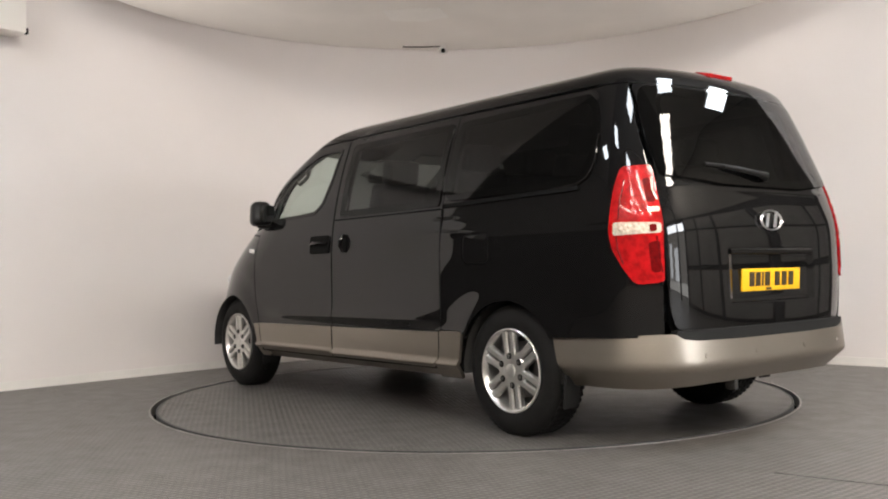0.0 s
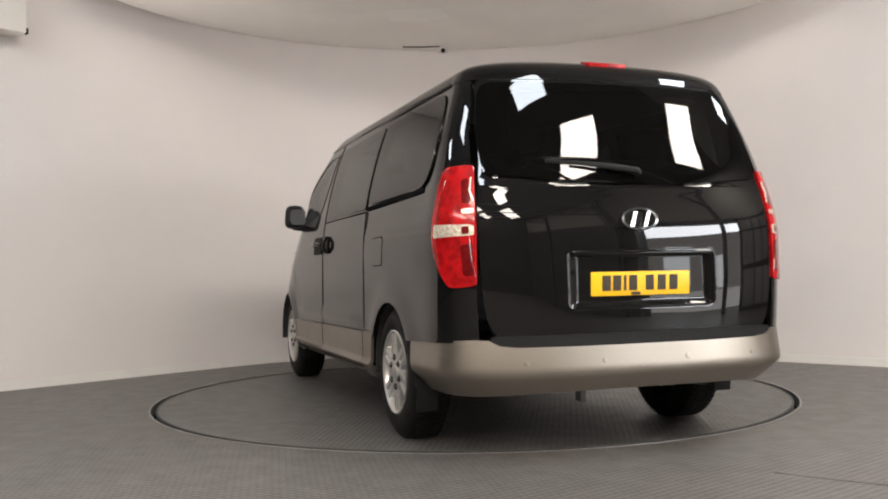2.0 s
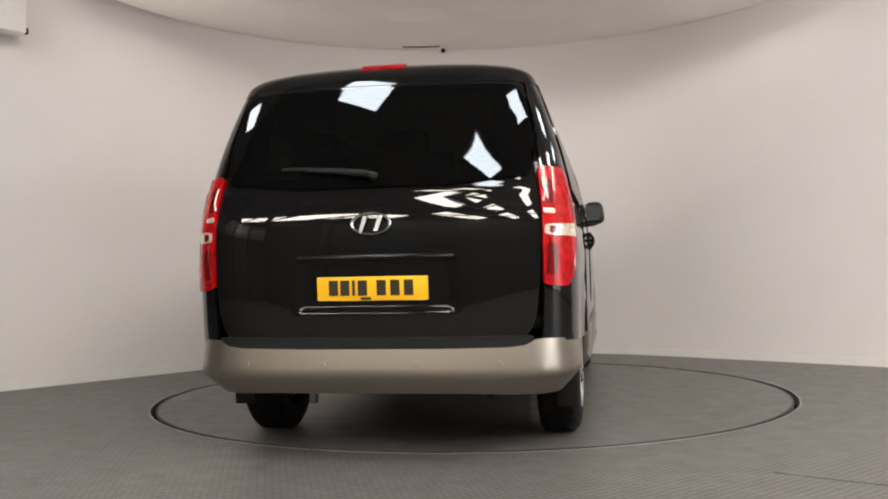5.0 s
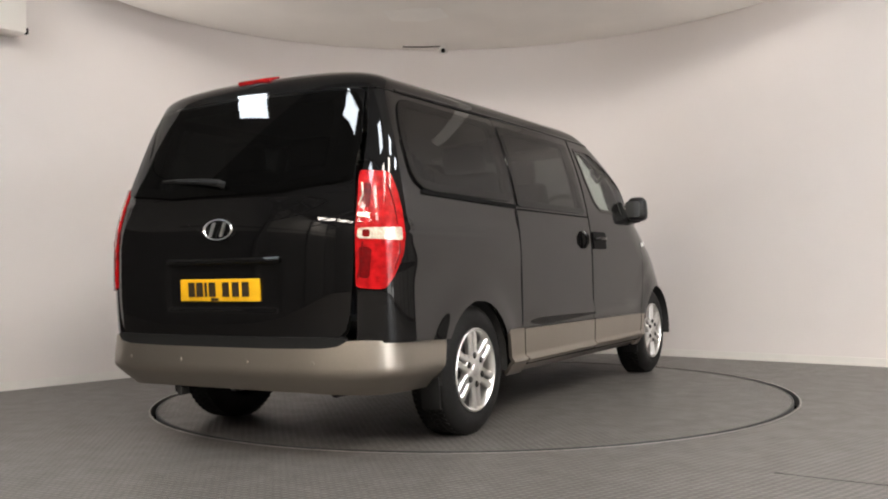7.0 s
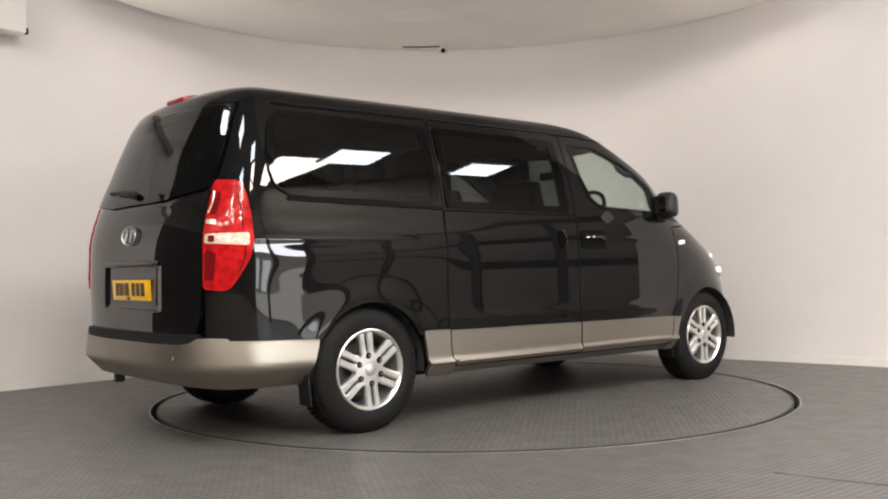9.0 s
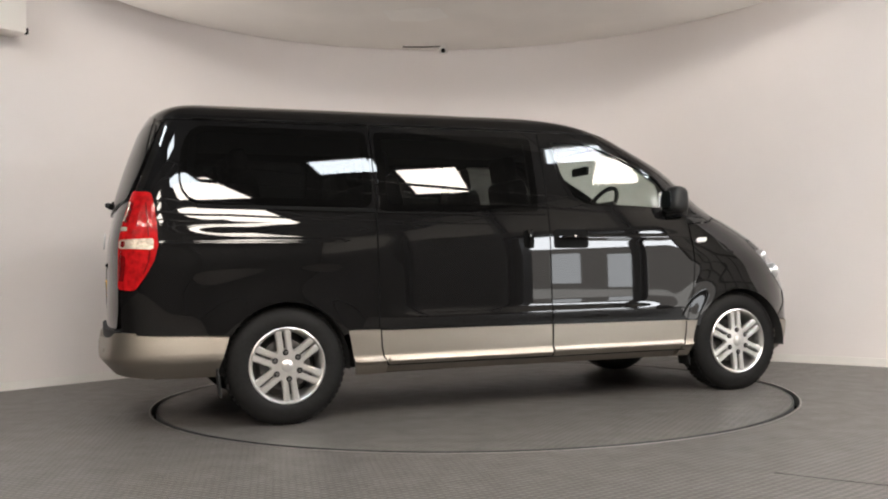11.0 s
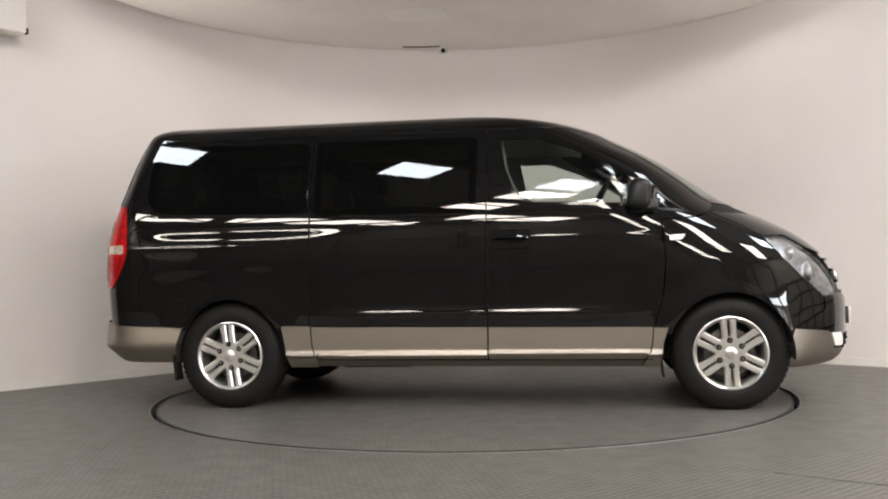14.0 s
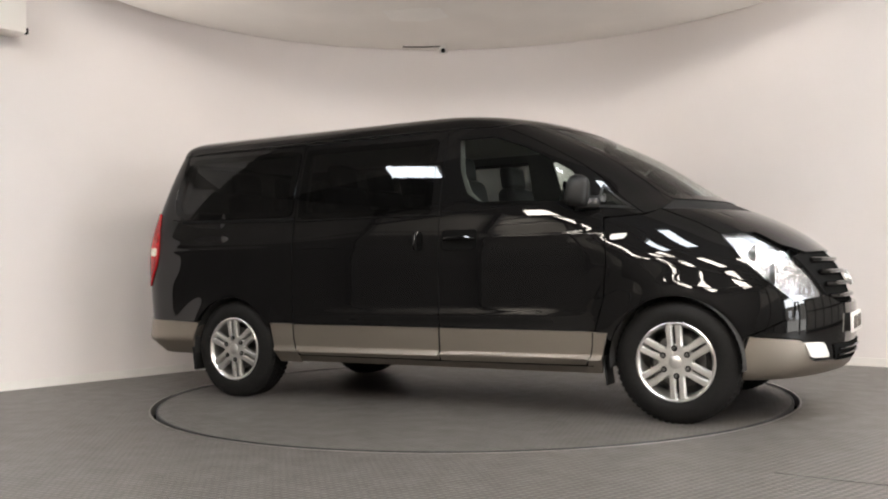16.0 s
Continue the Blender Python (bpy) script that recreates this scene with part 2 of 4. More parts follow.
# floor with a round hole for the turntable
bm = bmesh.new()
STEPS = 160
inner = [bm.verts.new(((TABLE_R + 0.04) * math.cos(2 * math.pi * k / STEPS), (TABLE_R + 0.04) * math.sin(2 * math.pi * k / STEPS), 0)) for k in range(STEPS)]
outer = []
for k in range(STEPS):
    a = 2 * math.pi * k / STEPS
    s = 16 / max(abs(math.cos(a)), abs(math.sin(a)))
    outer.append(bm.verts.new((s * math.cos(a), s * math.sin(a) - 4, 0)))
deep = [bm.verts.new((v.co.x, v.co.y, -0.08)) for v in inner]
for k in range(STEPS):
    j = (k + 1) % STEPS
    bm.faces.new((inner[k], outer[k], outer[j], inner[j]))
    bm.faces.new((deep[k], inner[k], inner[j], deep[j]))
floor = tagged(part("floor", bm, MAT_FLOOR, smooth=False), "grey studded rubber matting on the studio floor", "floor", kind="structure")
part("pit", ring_plate(TABLE_R - 0.3, TABLE_R + 0.05, -0.09, -0.075), PIT, floor)
part("edge_ring", ring_plate(TABLE_R + 0.034, TABLE_R + 0.046, -0.06, 0.003), STEEL, floor, "worn steel edge of the turntable opening")
# joint between two lengths of matting
bm = tube([(1.28, -2.73, 0.0), (1.46, -2.86, 0.0), (1.65, -2.99, 0.0), (2.3, -3.45, 0.0)], 0.0025, 6)
part("joint", bm, PIT, floor)

turntable = thing("turntable", "round turntable covered with grey studded matting, turning in the floor", "turntable")
part("platform", lathe([(0.0, 0.0), (0.6, 0.0), (1.2, 0.0), (1.8, 0.0), (TABLE_R - 0.012, 0.0), (TABLE_R - 0.012, -0.06), (0, -0.06)], "Z", 160), MAT_TABLE, turntable)
part("rim", ring_plate(TABLE_R - 0.0115, TABLE_R, -0.06, 0.002), GIRDER, turntable, "worn black rim")

# hanging round ceiling and its pale edge
DISC_Z, DISC_R = 3.222, 3.06
FRONT_EDGE = 0.72   # the ceiling stops along this line


def segment(r0, r1, z0, z1, n=90):
    """Part of a round plate behind the front edge, between two radii (r0 None: up to the edge itself)."""
    bm = bmesh.new()
    a = math.asin(FRONT_EDGE / r1)
    outer = [(r1 * math.cos(a + (math.pi - 2 * a) * k / n), r1 * math.sin(a + (math.pi - 2 * a) * k / n)) for k in range(n + 1)]
    if r0 is None:
        ring = outer
    else:
        b = math.asin(FRONT_EDGE / r0)
        ring = outer + [(r0 * math.cos(b + (math.pi - 2 * b) * k / n), r0 * math.sin(b + (math.pi - 2 * b) * k / n)) for k in range(n, -1, -1)]
    return extrude_outline(ring, z1 - z0, Matrix.Translation((0, 0, z0)))


disc = tagged(part("ceiling", segment(None, DISC_R, DISC_Z, DISC_Z + 0.14), SOFFIT), "grey painted ceiling with a round edge over the turntable", "ceiling", kind="structure")
rim = tagged(part("trim", segment(DISC_R + 0.002, DISC_R + 0.06, DISC_Z + 0.012, DISC_Z + 0.15), TRIM_WHITE), "pale edge strip round the ceiling", "trim", kind="structure")
# patched area of the ceiling
part("patch", extrude_outline([(-0.31, -0.24), (0.2, -0.3), (0.28, 0.02), (0.05, 0.16), (-0.26, 0.1)], 0.003, pose(-0.42, 1.75, DISC_Z - 0.0035)), TRIM_WHITE, disc)

# boxed duct high on the straight wall
duct = thing("ceiling_duct", "white boxed duct high on the studio wall", "duct")
tl = Vector((-math.sin(LEFT_N), math.cos(LEFT_N)))
turn = Matrix.Rotation(math.atan2(tl.y, tl.x), 4, "Z")
nrm = Vector((math.cos(LEFT_N), math.sin(LEFT_N)))
end = Vector((-3.53, 0.51))
mid = end + tl * 0.62
part("casing", box(1.24, 0.22, 0.7, (mid.x, mid.y, 2.82 + 0.35), 0.008, turn), SOFFIT, duct)
part("end_cap", box(0.012, 0.05, 0.045, (end.x - nrm.x * 0.09 - tl.x * 0.008, end.y - nrm.y * 0.09 - tl.y * 0.008, 2.835), 0.003, turn), PIT, duct, "small dark cap at the corner")

# small security camera under the disc's back edge
sec = thing("security_camera", "small white security camera under the ceiling edge", "camera", at=(-0.225, 2.86, DISC_Z))
part("bracket", box(0.04, 0.05, 0.03, (0, 0, -0.015), 0.006), SIGN_WHITE, sec)
part("housing", box(0.085, 0.11, 0.06, (0, -0.02, -0.058), 0.014, Matrix.Rotation(radians(12), 4, "X")), SIGN_WHITE, sec)
bm = lathe([(0, -0.09), (0.02, -0.09), (0.024, -0.08), (0.024, -0.06)], "Y", 16)
bm.transform(Matrix.Translation((0, 0, -0.072)))
part("lens", bm, GLOSS_PLASTIC, sec, "black lens")
bm = tube([(-0.03, 0.02, -0.006), (-0.2, 0.03, -0.006), (-0.42, 0.0, -0.006)], 0.006, 6)
part("cable", bm, PIT, sec, "dark cable along the ceiling edge")

# dark hall round the studio, with an open roller door to the daylight
HALL = 6.2
X0, X1, Y0, Y1 = -11.0, 9.0, -15.0, 7.0
DOOR_A, DOOR_B, DOOR_H = -8.6, -4.8, 3.0
bm = bmesh.new()


def wall_box(bm, x0, y0, x1, y1, z0, z1):
    return box(max(x1 - x0, 0.2), max(y1 - y0, 0.2), z1 - z0, ((x0 + x1) / 2, (y0 + y1) / 2, (z0 + z1) / 2), 0, None, bm)


wall_box(bm, X0, Y0, X1, Y0, 0, HALL)
wall_box(bm, X0, Y1, X1, Y1, 0, HALL)
wall_box(bm, X0, Y0, X0, Y1, 0, HALL)
wall_box(bm, X1, Y0, X1, DOOR_A, 0, HALL)
wall_box(bm, X1, DOOR_A, X1, DOOR_B, DOOR_H, HALL)
wall_box(bm, X1, DOOR_B, X1, Y1, 0, HALL)
# added unseen pale surface that brightens the hall mirrored in the windows
upper = bmesh.new()
for x in (X0 + 0.112, X1 - 0.112):
    box(0.02, Y1 - Y0 - 0.3, HALL - 3.5, (x, (Y0 + Y1) / 2, (HALL + 3.42) / 2), 0, None, upper)
tagged(part("wall_mirror_fill", upper, PALE_SHEET, smooth=False), "added pale surface high on the hall walls, brightening reflections", "wall", kind="structure")
tagged(part("wall_hall", bm, DARK_WALL, smooth=False), "dark sheet-clad walls of the hall", "wall", kind="structure")
bm = box(X1 - X0 + 0.4, Y1 - Y0 + 0.4, 0.15, ((X0 + X1) / 2, (Y0 + Y1) / 2, HALL + 0.08))
tagged(part("ceiling_hall", bm, DARK_ROOF, smooth=False), "dark ceiling of the hall", "ceiling", kind="structure")
# white surface added under the unseen roof to lift the side windows' reflections
bm = box(X1 - X0 - 0.3, Y1 + 3.4, 0.02, ((X0 + X1) / 2, (Y1 - 3.6) / 2, HALL - 0.02))
tagged(part("ceiling_mirror_fill", bm, WHITE_SHEET, smooth=False), "added white surface under the hall roof, brightening reflections", "ceiling", kind="structure")
# daylight backdrop, with glowing sheets made up below it for the reflections
OUT_Y = (DOOR_A + DOOR_B) / 2 - 0.6
backdrop = part("backdrop", box(0.05, 8.0, 2.4, (X1 + 1.3, OUT_Y, 3.55)), DAYLIGHT, smooth=False)
tagged(backdrop, "glowing daylight backdrop outside the open roller door", "daylight", kind="structure")
part("mid_glow_sheet", box(0.05, 8.0, 1.9, (X1 + 1.3, OUT_Y, 1.4)), MID_GLOW, backdrop, "dim glowing sheet, made up to be mirrored in the van", False)
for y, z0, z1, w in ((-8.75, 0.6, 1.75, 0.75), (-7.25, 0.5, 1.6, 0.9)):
    part("pale_glow_patch", box(0.02, w, z1 - z0, (X1 + 1.25, y, (z0 + z1) / 2), 0.004), FAR_PALE, backdrop, "paler glowing patch, made up to be mirrored in the van", False)
part("ground_glow_strip", box(0.05, 8.0, 0.43, (X1 + 1.3, OUT_Y, 0.235)), GROUND_GLOW, backdrop, "glowing strip made up as the ground outside", False)
gate_frame = thing("roller_door", "open roller door with its curtain rolled up", "door")
part("roller_box", box(0.4, DOOR_B - DOOR_A + 0.3, 0.4, (X1 - 0.32, (DOOR_A + DOOR_B) / 2, DOOR_H + 0.22), 0.05), GIRDER, gate_frame)
for y in (DOOR_A, DOOR_B):
    part("guide_rail", box(0.1, 0.1, DOOR_H, (X1 - 0.16, y, DOOR_H / 2), 0.01), GIRDER, gate_frame)
# pale panelled partition along the wall beside the roller door
partition = thing("partition", "pale panelled partition with dark joints beside the roller door", "partition")
for i in range(5):
    for k in range(3):
        part("panel", box(0.04, 1.16, 0.92, (X1 - 0.28, -4.0 + 1.32 * i, 0.55 + 1.06 * k), 0.01), PALE_SHEET, partition)
for i in range(6):
    part("post", box(0.06, 0.1, 3.2, (X1 - 0.27, -4.66 + 1.32 * i, 1.6), 0.006), GIRDER, partition)
# steel columns and sheeting rails along the hall walls
for y in (-5.9, -8.9, -11.9):
    for x in (X0 + 0.25, X1 - 0.25):
        col = thing("steel_column", "dark steel column carrying a roof girder", "column", "hall columns")
        part("web", box(0.2, 0.012, HALL, (x, y, HALL / 2), 0), GIRDER, col)
        for dx in (-0.1, 0.1):
            part("flange", box(0.016, 0.16, HALL, (x + dx, y, HALL / 2), 0), GIRDER, col)
for x in (-7.0, -3.0, 1.0, 5.0):
    col = thing("steel_column", "dark steel column on the hall's end wall", "column", "hall columns")
    part("web", box(0.012, 0.2, HALL, (x, Y0 + 0.25, HALL / 2), 0), GIRDER, col)
    for dy in (-0.1, 0.1):
        part("flange", box(0.16, 0.016, HALL, (x, Y0 + 0.25 + dy, HALL / 2), 0), GIRDER, col)
rails = thing("sheeting_rail", "dark horizontal rails of the hall wall", "rail")
for z in (1.3, 2.6, 3.9):
    part("rail", box(X1 - X0 - 0.4, 0.06, 0.14, ((X0 + X1) / 2, Y0 + 0.132, z), 0), GIRDER, rails)
    part("rail", box(0.06, -4.0 - Y0, 0.14, (X0 + 0.132, (Y0 - 4.0) / 2, z), 0), GIRDER, rails)
# steel girders under the hall roof
for y in (-5.9, -8.9, -11.9):
    g = thing("roof_girder", "dark steel lattice girder under the hall roof", "girder", "roof girders")
    for z in (4.75, 5.55):
        part("chord", box(X1 - X0 - 0.3, 0.1, 0.1, ((X0 + X1) / 2, y, z), 0.01), GIRDER, g)
    n = 14
    w = (X1 - X0 - 0.4) / n
    for i in range(n):
        a, b = X0 + 0.2 + w * i, X0 + 0.2 + w * (i + 1)
        part("lattice_bar", tube([(a, y, 4.75 if i % 2 else 5.55), (b, y, 5.55 if i % 2 else 4.75)], 0.035, 6), GIRDER, g)

# ---- van shell: horizontal contours stacked in height ----
Z1, ZT, HR = 1.81, 1.945, 0.35   # start of the roof curve, roof top, length of the roof part of h


def table(pts, smooth=0.03):
    zs = np.arange(0.1, 2.0, 0.004)
    v = np.interp(zs, [p[0] for p in pts], [p[1] for p in pts])
    k = max(1, int(smooth / 0.004))
    for _ in range(3):
        pad = np.concatenate([np.full(k, v[0]), v, np.full(k, v[-1])])
        v = np.convolve(pad, np.ones(2 * k + 1) / (2 * k + 1), "valid")
    return lambda z: np.interp(z, zs, v)


T_REAR = table([(.3, -.975), (.6, -.985), (.85, -.985)] + [(1.1 + d, -.975 + .18 * d + .15 * d * d) for d in np.arange(0, .9, .05)], 0.05)
T_FRONT = table([(.26, 3.98), (.34, 4.03), (.45, 4.045), (.63, 4.05), (.75, 4.03), (.9, 3.965), (1.0, 3.865), (1.1, 3.73), (1.2, 3.53),
                 (1.3, 3.29), (1.45, 3.07), (1.6, 2.85), (1.75, 2.55), (2, 2.0)], 0.035)
T_HALF = table([(.2, .92), (.37, .94), (.5, .945), (.62, .947), (.82, .947), (1.0, .945)] + [(1.14 + d, .935 - .13 * d - .206 * d * d) for d in np.arange(0, .86, .05)], 0.03)
T_LF = table([(.3, 1.0), (.9, 1.18), (1.1, 1.22), (1.3, .90), (1.5, .54), (1.8, .40)], 0.05)
T_LR = table([(.3, .45), (1.1, .45), (1.5, .38), (1.8, .32)], 0.05)
NF, NT = 2.3, 3.0
T_NR = table([(.3, 3.4), (.55, 3.8), (.8, 4.2), (1.0, 4.3), (1.3, 4.8), (1.5, 5.5), (1.9, 5.5)], 0.05)   # squareness of the rear corners
T_BOW = table([(.3, 0), (1.1, 0), (1.3, .035), (1.5, .075), (1.9, .075)], 0.05)   # bow of the rear glass


def level(h):
    """Height, half width, rear end and length, front end and length of the contour h."""
    if h <= Z1:
        return h, T_HALF(h), T_REAR(h), T_LR(h), T_FRONT(h), T_LF(h)
    a = min((h - Z1) / HR, 0.9999) * math.pi / 2
    s, c = math.sin(a) ** (2 / NT), math.cos(a) ** (2 / NT)
    z = Z1 + (ZT - Z1) * s
    w = (T_HALF(Z1) - .3 * (z - Z1)) * c
    return z, w, T_REAR(Z1) + .4 * (z - Z1) + .4 * (1 - c), T_LR(Z1), T_FRONT(Z1) - 3.0 * (z - Z1) - 1.1 * (1 - c), T_LF(Z1)


def polar(psi, length, w, n):
    c, s = abs(math.cos(psi)), abs(math.sin(psi))
    r = 1 / ((c / length) ** n + (s / max(w, 1e-4)) ** n) ** (1 / n)
    return r * c, r * s


XA, XB = -0.5, 3.1


def span(xr, lr, xf, lf):
    """Contour places at which the straight side begins and ends."""
    return 1 + 3 * (xr + lr - XA) / (XB - XA), 1 + 3 * (xf - lf - XA) / (XB - XA)


def shell(v, h, off=0.0):
    """Point of the shell: v 0 rear centre, 1 to 4 left side, 5 front centre, negative or past 5 on the right."""
    side = 1.0
    if v > 5:
        v, side = 10 - v, -1.0
    elif v < 0:
        v, side = -v, -1.0
    z, w, xr, lr, xf, lf = level(h)
    va, vb = span(xr, lr, xf, lf)
    if v < va:
        a, b = polar(v / va * math.pi / 2, lr + off, w + off, T_NR(h))
        x, y = xr + lr - a + T_BOW(h) * (b / max(w, 1e-4)) ** 2 * a / lr, b
    elif v <= vb:
        x, y = XA + (XB - XA) * (v - 1) / 3, w + off
    else:
        a, b = polar((5 - v) / (5 - vb) * math.pi / 2, lf + off, w + off, NF)
        x, y = xf - lf + a, b
    return x, y * side, z


def at_side(x, h, side=1):
    """Contour place of the point with that x on one side."""
    z, w, xr, lr, xf, lf = level(h)
    va, vb = span(xr, lr, xf, lf)
    if x < xr + lr:
        t = min((xr + lr - x) / lr, 0.9999)
        k = T_NR(h)
        v = va * math.atan2(w * (1 - t ** k) ** (1 / k), t * lr) / (math.pi / 2)
    elif x <= xf - lf:
        v = 1 + 3 * (x - XA) / (XB - XA)
    else:
        t = min((x - xf + lf) / lf, 0.9999)
        v = 5 - (5 - vb) * math.atan2(w * (1 - t ** NF) ** (1 / NF), t * lf) / (math.pi / 2)
    return (v if side > 0 else -v, h)


def at_rear(y, h):
    z, w, xr, lr, xf, lf = level(h)
    t = min(abs(y) / w, 0.9999)
    k = T_NR(h)
    v = span(xr, lr, xf, lf)[0] * math.atan2(abs(y), lr * (1 - t ** k) ** (1 / k)) / (math.pi / 2)
    return (v if y >= 0 else -v, h)


# ---- shell patches ----


def S(x, z, side=1):
    return at_side(x, z, side)


def R(y, z):
    return at_rear(y, z)


def rounded(pts, radius=0.03, steps=5):
    """Rounds the corners of a closed outline."""
    out, n = [], len(pts)
    for i in range(n):
        p0, p, p2 = Vector(pts[i - 1]), Vector(pts[i]), Vector(pts[(i + 1) % n])
        a, b = p0 - p, p2 - p
        r = min(radius, a.length * 0.45, b.length * 0.45)
        if r < 1e-4:
            out.append(tuple(p))
            continue
        s, e = p + a.normalized() * r, p + b.normalized() * r
        for k in range(steps + 1):
            t = k / steps
            q = s * (1 - t) ** 2 + p * 2 * t * (1 - t) + e * t * t
            out.append((q.x, q.y))
    return out


def dense(pts, step):
    out = []
    for i in range(len(pts)):
        a, b = Vector(pts[i]), Vector(pts[(i + 1) % len(pts)])
        n = max(1, int((b - a).length / step + 0.999))
        out += [tuple(a.lerp(b, k / n)) for k in range(n)]
    return out


def inside(px, py, poly):
    x, y = np.array([p[0] for p in poly]), np.array([p[1] for p in poly])
    x2, y2 = np.roll(x, -1), np.roll(y, -1)
    c = np.zeros(len(px), bool)
    for a, b, a2, b2 in zip(x, y, x2, y2):
        if b != b2:
            c ^= ((b > py) != (b2 > py)) & (px < (a2 - a) * (py - b) / (b2 - b) + a)
    return c


def shell_off(v, h, off):
    return Vector(shell(v, h, off(v, h) if callable(off) else off))


def shell_normal(v, h, off):
    e = 0.004
    n = (shell_off(v + e, h, off) - shell_off(v - e, h, off)).cross(shell_off(v, h + e, off) - shell_off(v, h - e, off))
    n.normalize()
    p = shell(v, h)
    if n.y * p[1] + n.x * (p[0] - 1.5) + n.z * 0.5 < 0:
        n.negate()
    return n


def mirror(pts):
    return [(-v, h) for v, h in pts]


def patch(name, outline, mat, parent, off=0.0, thick=0.012, holes=(), step=0.045, label="", rise=0.0):
    """A piece of the van's skin with the given outline on the shell, with its edges turned inwards."""
    k = step / rise if rise else 1.0   # finer rows in height
    outline, holes = [(v, h * k) for v, h in outline], [[(v, h * k) for v, h in hole] for hole in holes]
    loops = [dense(outline, step * 0.7)] + [dense(h, step * 0.7) for h in holes]
    xs, ys = [p[0] for p in outline], [p[1] for p in outline]
    gx, gy = np.meshgrid(np.arange(min(xs) + step / 2, max(xs), step), np.arange(min(ys) + step / 2, max(ys), step * 0.87))
    gx[1::2] += step / 2
    gx, gy = gx.ravel(), gy.ravel()
    ok = inside(gx, gy, outline)
    for h in holes:
        ok &= ~inside(gx, gy, h)
    rim = np.array([p for l in loops for p in l])
    if len(gx):
        near = np.array([np.min((rim[:, 0] - a) ** 2 + (rim[:, 1] - b) ** 2) for a, b in zip(gx, gy)])
        ok &= near > (step * 0.45) ** 2
    pts, edges = [], []
    for l in loops:
        b = len(pts)
        pts += [Vector(p) for p in l]
        edges += [(b + i, b + (i + 1) % len(l)) for i in range(len(l))]
    nb = len(pts)
    pts += [Vector((a, b)) for a, b in zip(gx[ok], gy[ok])]
    vs, es, fs = delaunay_2d_cdt(pts, edges, [], 0, 1e-6)[:3]
    cx = np.array([sum(vs[i].x for i in f) / len(f) for f in fs])
    cy = np.array([sum(vs[i].y for i in f) / len(f) for f in fs])
    keep = inside(cx, cy, loops[0])
    for l in loops[1:]:
        keep &= ~inside(cx, cy, l)
    fs = [f for f, ok_f in zip(fs, keep) if ok_f]
    co = [shell_off(v.x, v.y / k, off) for v in vs]
    no = [shell_normal(v.x, v.y / k, off) for v in vs]
    faces = []
    for f in fs:
        a, b, c = (co[i] for i in f[:3])
        faces.append(tuple(f) if (b - a).cross(c - a).dot(no[f[0]]) > 0 else tuple(f[::-1]))
    normals = [no[i] for f in faces for i in f]
    # edges turned inwards
    count = {}
    for f in faces:
        for i in range(len(f)):
            a, b = f[i], f[(i + 1) % len(f)]
            count[(a, b)] = 1
    border = [(a, b) for a, b in count if (b, a) not in count]
    low = {}
    for a, b in border:
        for i in (a, b):
            if i not in low:
                low[i] = len(co)
                co.append(co[i] - no[i] * thick)
    for a, b in border:
        q = (b, a, low[a], low[b])
        n = (co[a] - co[b]).cross(co[low[b]] - co[b])
        n = -n.normalized() if n.length else Vector((0, 0, 1))
        faces.append(q)
        normals += [-n] * 4
    me = bpy.data.meshes.new(name)
    me.from_pydata([tuple(c) for c in co], [], faces)
    me.polygons.foreach_set("use_smooth", [True] * len(me.polygons))
    me.normals_split_custom_set([tuple(n) for n in normals])
    me.materials.append(mat)
    ob = new(name, me)
    ob.parent = parent
    if label:
        ob["label"] = label
    return ob


def band(name, outline, width, mat, parent, off=0.003, thick=0.006, label="", step=0.04):
    """A closed strip along an outline, of the given width inwards."""
    c = Vector((sum(p[0] for p in outline) / len(outline), sum(p[1] for p in outline) / len(outline)))
    n = len(outline)
    hole = []
    for i in range(n):
        a, b = Vector(outline[i - 1]), Vector(outline[(i + 1) % n])
        t = (b - a).normalized()
        m = Vector((-t.y, t.x))
        p = Vector(outline[i])
        if m.dot(c - p) < 0:
            m.negate()
        hole.append(tuple(p + m * width))
    return patch(name, outline, mat, parent, off, thick, [hole], step, label)


def shell_tube(name, pts, radius, mat, parent, off=0.004, label="", sides=6):
    """A thin bead along points of the shell."""
    full = []
    for a, b in zip(pts, pts[1:]):
        n = max(2, int((Vector(b) - Vector(a)).length / 0.05))
        full += [tuple(Vector(a).lerp(Vector(b), k / n)) for k in range(n)]
    full.append(pts[-1])
    return part(name, tube([shell(v, h, off) for v, h in full], radius, sides), mat, parent, label)


def arch(cx, cz, r, x0, x1, side, a0=None, n=22):
    """Points of a wheel arch from x0 to x1 (both on the arch) over the top."""
    s, e = math.acos(max(-1, min(1, (x0 - cx) / r))), math.acos(max(-1, min(1, (x1 - cx) / r)))
    return [S(cx + r * math.cos(s + (e - s) * k / n), cz + r * math.sin(s + (e - s) * k / n), side) for k in range(n + 1)]


# ---- the van ----
HUB_Z, ARCH_R = 0.345, 0.376
van = thing("minibus", "black eight-seat minibus with pewter lower panels, parked on the turntable", "van")


